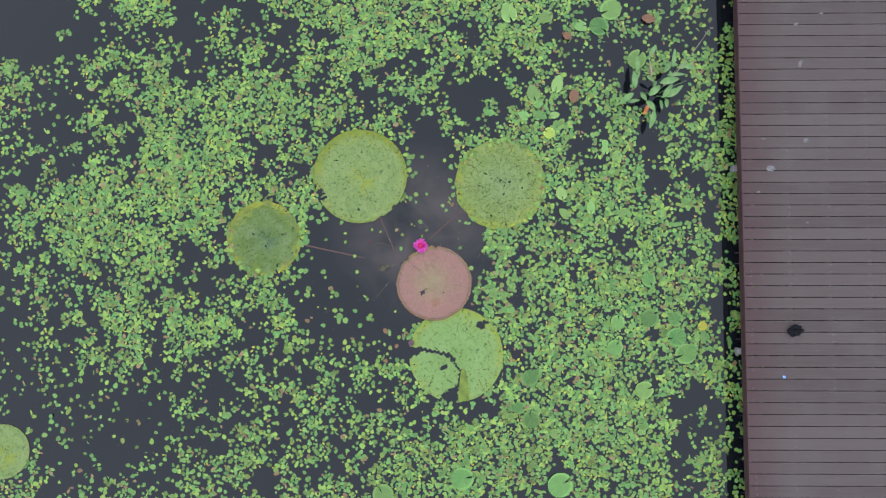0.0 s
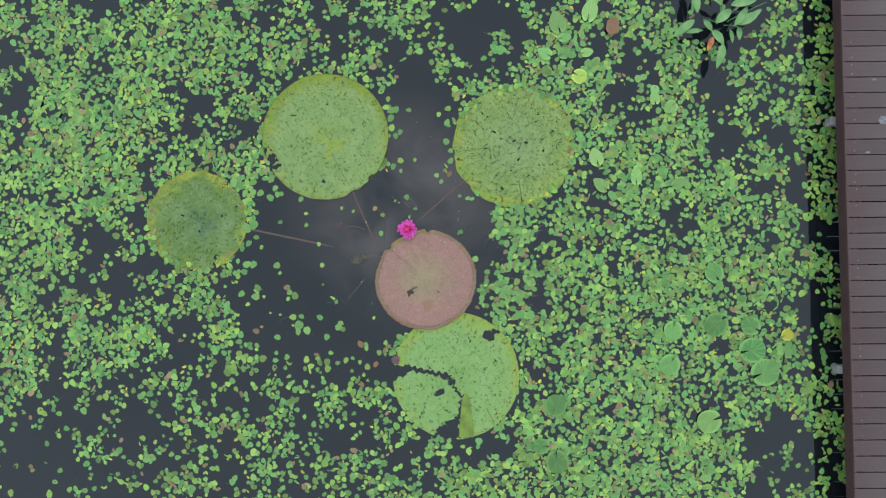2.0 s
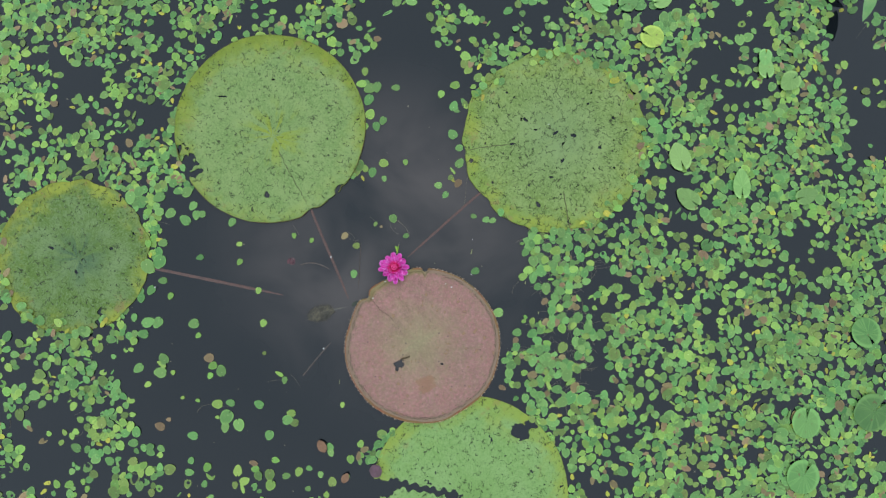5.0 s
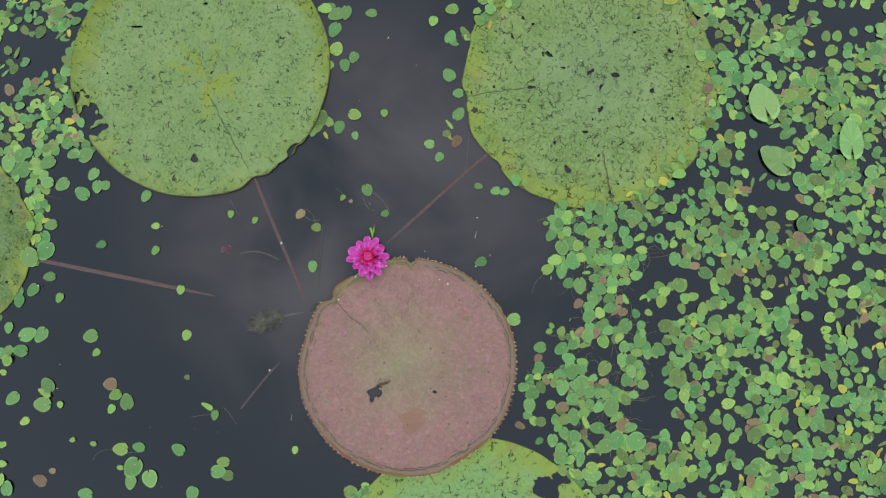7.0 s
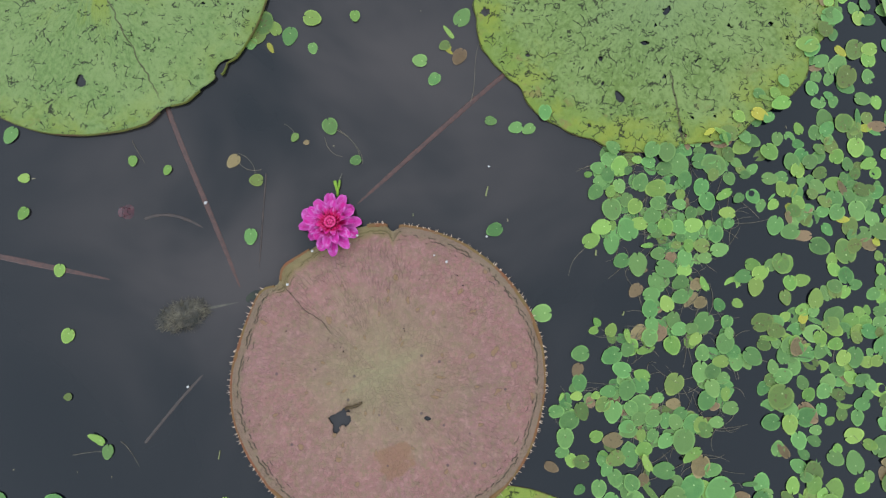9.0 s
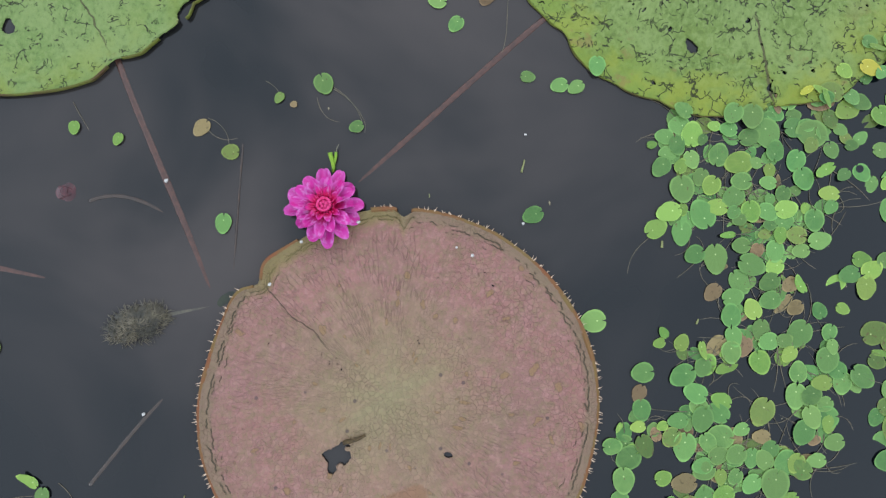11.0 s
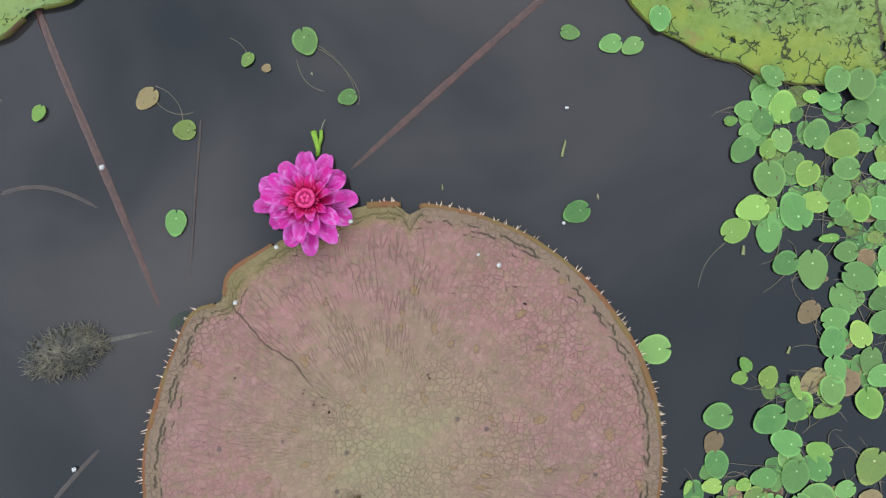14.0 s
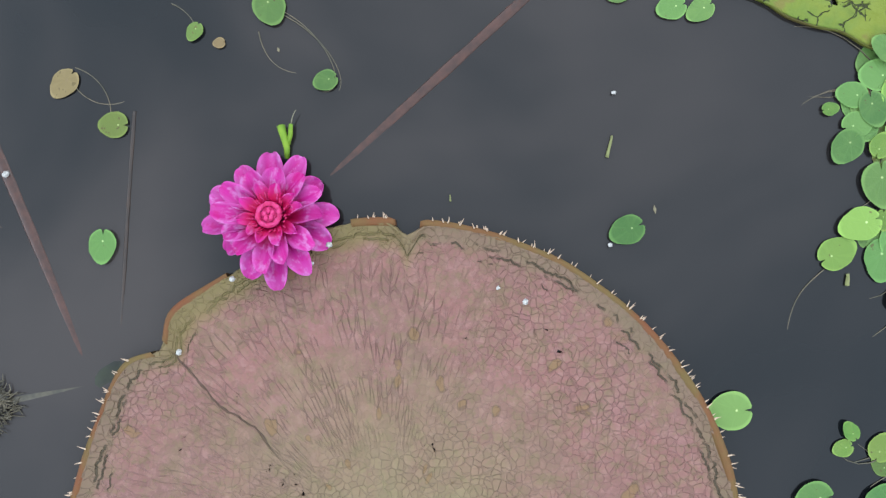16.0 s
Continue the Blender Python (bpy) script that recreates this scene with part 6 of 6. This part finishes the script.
fluff(-0.816, 0.526, 0.004, 0.0053)
fluff(-0.456, 0.358, 0.030, 0.0045)
fluff(-0.310, 0.406, 0.032, 0.0045)
fluff(-0.336, 0.379, 0.032, 0.0030)
fluff(-0.536, 0.251, 0.030, 0.0045)
fluff(-0.022, 0.317, 0.030, 0.0045)
fluff(-0.062, 0.338, 0.030, 0.0030)
fluff(0.111, 0.399, 0.004, 0.0037)
fluff(-0.864, -0.074, 0.004, 0.0045)
fluff(-0.865, -0.073, 0.004, 0.0030)
fluff(-1.974, 0.339, 0.020, 0.0045)
fluff(-0.485, -0.272, 0.004, 0.0030)
fluff(0.121, 0.631, 0.004, 0.0030)
fluff(0.123, 0.631, 0.004, 0.0030)
fluff(0.645, 1.399, 0.004, 0.0037)
thread((-0.383, 0.770, 0.0015), (-0.309, 0.729, 0.001), (-0.280, 0.637, 0.001), (-0.325, 0.644, -0.0005))
thread((-0.422, 0.740, 0.0015), (-0.414, 0.691, 0.001), (-0.387, 0.677, 0.001), (-0.364, 0.674, -0.0005))
thread((-0.709, 0.690, 0.0015), (-0.665, 0.676, 0.001), (-0.648, 0.632, 0.001), (-0.656, 0.607, -0.0005))
thread((-0.715, 0.670, 0.0015), (-0.696, 0.634, 0.001), (-0.660, 0.625, 0.001), (-0.632, 0.636, -0.0005))
thread((-0.558, 0.787, 0.0015), (-0.536, 0.778, 0.001), (-0.523, 0.760, 0.001), (-0.521, 0.749, -0.0005))
thread((-0.383, 0.764, 0.0015), (-0.334, 0.741, 0.001), (-0.281, 0.675, 0.001), (-0.299, 0.644, -0.0005))
thread((0.431, 0.356, 0.0015), (0.401, 0.331, 0.001), (0.384, 0.318, 0.001), (0.374, 0.266, -0.0005))
thread((0.458, -0.102, 0.0015), (0.435, -0.089, 0.001), (0.422, -0.089, 0.001), (0.411, -0.109, -0.0005))
thread((0.061, 0.842, 0.0015), (0.103, 0.925, 0.001), (0.051, 1.051, 0.001), (0.148, 1.108, -0.0005))
thread((-1.234, -0.286, 0.0015), (-1.179, -0.278, 0.001), (-1.152, -0.270, 0.001), (-1.100, -0.281, -0.0005))
thread((-1.079, -0.244, 0.0015), (-1.051, -0.262, 0.001), (-1.032, -0.298, 0.001), (-1.016, -0.326, -0.0005))
thread((-1.687, -0.478, 0.0015), (-1.650, -0.388, 0.001), (-1.555, -0.453, 0.001), (-1.479, -0.443, -0.0005))
thread((-2.077, 0.840, 0.0015), (-2.004, 0.769, 0.001), (-1.949, 0.782, 0.001), (-1.896, 0.754, -0.0005))
thread((-1.068, 0.739, 0.0015), (-1.048, 0.700, 0.001), (-1.028, 0.671, 0.001), (-1.025, 0.663, -0.0005))

def floating_straw(x, y, length, turn, wide=0.0028):
    bm = tube(bmesh.new(), bezier((-length / 2, 0, 0.002), (-length / 6, 0.001, 0.003), (length / 6, -0.001, 0.003), (length / 2, 0, 0.002), 6), wide, wide * 0.7, 6)
    ob = new("floating_straw", mesh_of(bm, "floating_straw", PALE_STRAW))
    ob.matrix_world = pose(x, y, 0, 0, 0, turn)
    return tagged(ob, "short pale bit of straw floating on the water", "straw", "floating straws")


PALE_STRAW = plain("pale_straw", (0.11, 0.115, 0.045), (0.075, 0.075, 0.035), 60.0)
floating_straw(0.114, 0.549, 0.034, 76)
floating_straw(0.465, 0.340, 0.018, 85, 0.0035)
floating_straw(0.547, 0.142, 0.014, 70)
floating_straw(-0.759, -0.290, 0.028, 82, 0.0018)
floating_straw(-0.130, 0.475, 0.010, 95, 0.0015)

# ---- crumbs of straw and seed on open water ----
flakes = bmesh.new()
for _ in range(420):
    x, y = carpet_rng.uniform(-6.4, 3.7), carpet_rng.uniform(-3.1, 4.0)
    if any(math.hypot(x - px, y - py) < pr + 0.05 for px, py, pr in PADS):
        continue
    ln, w, a = carpet_rng.uniform(0.004, 0.016), carpet_rng.uniform(0.0012, 0.0028), carpet_rng.uniform(0, 6.283)
    d, e = Vector((math.cos(a), math.sin(a), 0)) * ln / 2, Vector((-math.sin(a), math.cos(a), 0)) * w
    p = Vector((x, y, 0.0012))
    up = Vector((0, 0, 0.0015))
    ring = [flakes.verts.new(q) for q in (p - d, p - e, p + d, p + e)]
    top = flakes.verts.new(p + up)
    for i in range(4):
        flakes.faces.new((ring[i], ring[(i + 1) % 4], top))
tagged(new("floating_crumbs", mesh_of(flakes, "floating_crumbs", plain("crumbs", (0.16, 0.14, 0.09), (0.07, 0.055, 0.03), 3.0))), "tiny pale crumbs of straw and seed on the water", "debris", "", "stuff")

# ---- the deck ----
DECK_TOP, GAP_Y, DECK_W = 0.314, 0.512, 2.5
Y0, Y1 = GAP_Y - 38 * PITCH, GAP_Y + 36 * PITCH
deck = thing("deck", 0, 0, 0, "dark brown plank deck standing on posts in the pond", "deck", "", "structure")
part("fascia", box(bmesh.new(), EDGE_X - 0.002, EDGE_X + 0.026, Y0, Y1, DECK_TOP - 0.135, DECK_TOP - 0.004, 0.003), FASCIA, deck, "dark brown edge board", False)
part("fascia", box(bmesh.new(), EDGE_X + DECK_W - 0.026, EDGE_X + DECK_W, Y0, Y1, DECK_TOP - 0.135, DECK_TOP - 0.004, 0.003), FASCIA, deck, "dark brown edge board", False)
for k in range(5):
    x = EDGE_X + 0.06 + 0.515 * k
    part("joist", box(bmesh.new(), x, x + 0.05, Y0 + 0.02, Y1 - 0.02, DECK_TOP - 0.130, DECK_TOP - 0.030, 0.003), JOIST, deck, "", False)
for y in (1.472 + 2.42, 1.472, -0.95, -0.95 - 2.42):
    part("beam", box(bmesh.new(), EDGE_X - 0.045, EDGE_X + DECK_W + 0.05, y - 0.04, y + 0.04, DECK_TOP - 0.235, DECK_TOP - 0.137, 0.006), CONCRETE, deck, "grey concrete cross beam", False)
    for x in (EDGE_X + 0.35, EDGE_X + DECK_W - 0.35):
        part("post", box(bmesh.new(), x - 0.07, x + 0.07, y - 0.07, y + 0.07, -0.9, DECK_TOP - 0.237, 0.008), CONCRETE, deck, "square concrete post", False)
bm = bmesh.new()
rng = random.Random(12)
for k in range(74):
    for j in range(5):
        for d in (0.035, PITCH - 0.035):
            if rng.random() < 0.6:
                m = Matrix.Translation((EDGE_X + 0.085 + 0.515 * j + rng.uniform(-0.008, 0.008), Y0 + k * PITCH + d + rng.uniform(-0.006, 0.006), DECK_TOP + 0.0006))
                bmesh.ops.create_circle(bm, cap_ends=True, segments=6, radius=rng.uniform(0.003, 0.0055), matrix=m)
tagged(part("screws", bm, STEEL, deck, "", False), kind="stuff")
bm = bmesh.new()
box(bm, -DECK_W / 2, DECK_W / 2, -(PITCH - 0.011) / 2, (PITCH - 0.011) / 2, -0.025, 0, 0.002)
plank_mesh = mesh_of(bm, "plank", PLANK, False)
for k in range(74):
    ob = new("plank", plank_mesh)
    ob.parent = deck
    ob.location = (EDGE_X + DECK_W / 2 - 0.004 + rng.uniform(-0.002, 0.002), Y0 + (k + 0.5) * PITCH, DECK_TOP + rng.uniform(-0.0008, 0.0008))
    ob.rotation_euler = (0, 0, rng.uniform(-0.0006, 0.0006))


def dropping(x, y, r, stretch, turn):
    bm = bmesh.new()
    n = 22
    mid = bm.verts.new((0, 0, 0.0016))
    ring = []
    for i in range(n):
        a = 2 * math.pi * i / n
        rr = r * (1 + 0.5 * noise.noise((math.cos(a) * 2 + x * 9, math.sin(a) * 2, y * 9)))
        ring.append(bm.verts.new((rr * stretch * math.cos(a), rr * math.sin(a), 0)))
    for i in range(n):
        bm.faces.new((mid, ring[i], ring[(i + 1) % n]))
    ob = new("bird_dropping", mesh_of(bm, "bird_dropping", CHALK))
    ob.matrix_world = pose(x, y, DECK_TOP + 0.0012, 0, 0, turn)
    return tagged(ob, "dried greyish-white bird dropping on the deck", "stain", "bird droppings")


for x, y, r, stretch, turn in ((4.183, 1.44, 0.040, 1.3, 0), (4.61, 2.83, 0.024, 2.2, 80), (4.647, 1.81, 0.026, 1.4, 10), (4.566, 3.359, 0.02, 1.5, 20), (4.64, 0.73, 0.012, 1.2, 0), (4.02, 1.13, 0.012, 2.0, 0), (4.10, 1.83, 0.010, 2.0, 0), (4.90, 3.5, 0.012, 2.0, 0)):
    dropping(x, y, r, stretch, turn)

cloth = bmesh.new()
bmesh.ops.create_icosphere(cloth, subdivisions=4, radius=1.0)
for v in cloth.verts:
    k = 1 + 0.5 * noise.noise(v.co * 1.6) + 0.6 * abs(noise.noise(v.co * 3.4))
    v.co = Vector((v.co.x * 0.076 * k, v.co.y * 0.056 * k, max(0.0, v.co.z * 0.045 * k + 0.012)))
tube(cloth, bezier((0.05, 0.0, 0.012), (0.07, 0.02, 0.02), (0.09, 0.01, 0.02), (0.115, 0.012, 0.008), 8), 0.020, 0.009, 6)
rag = new("black_rag", mesh_of(cloth, "black_rag", CLOTH, False))
rag.location = (4.437, -0.667, DECK_TOP + 0.001)
tagged(rag, "crumpled black rag lying on the deck", "rag")
bm = bmesh.new()
tube(bm, [(0.014 * math.cos(2 * math.pi * k / 20), 0.014 * math.sin(2 * math.pi * k / 20), 0) for k in range(21)], 0.004, 0.004, 6)
cap = new("plastic_ring", mesh_of(bm, "plastic_ring", BLUE))
cap.location = (4.283, -1.257, DECK_TOP + 0.005)
tagged(cap, "small pale blue plastic ring on the deck", "ring")
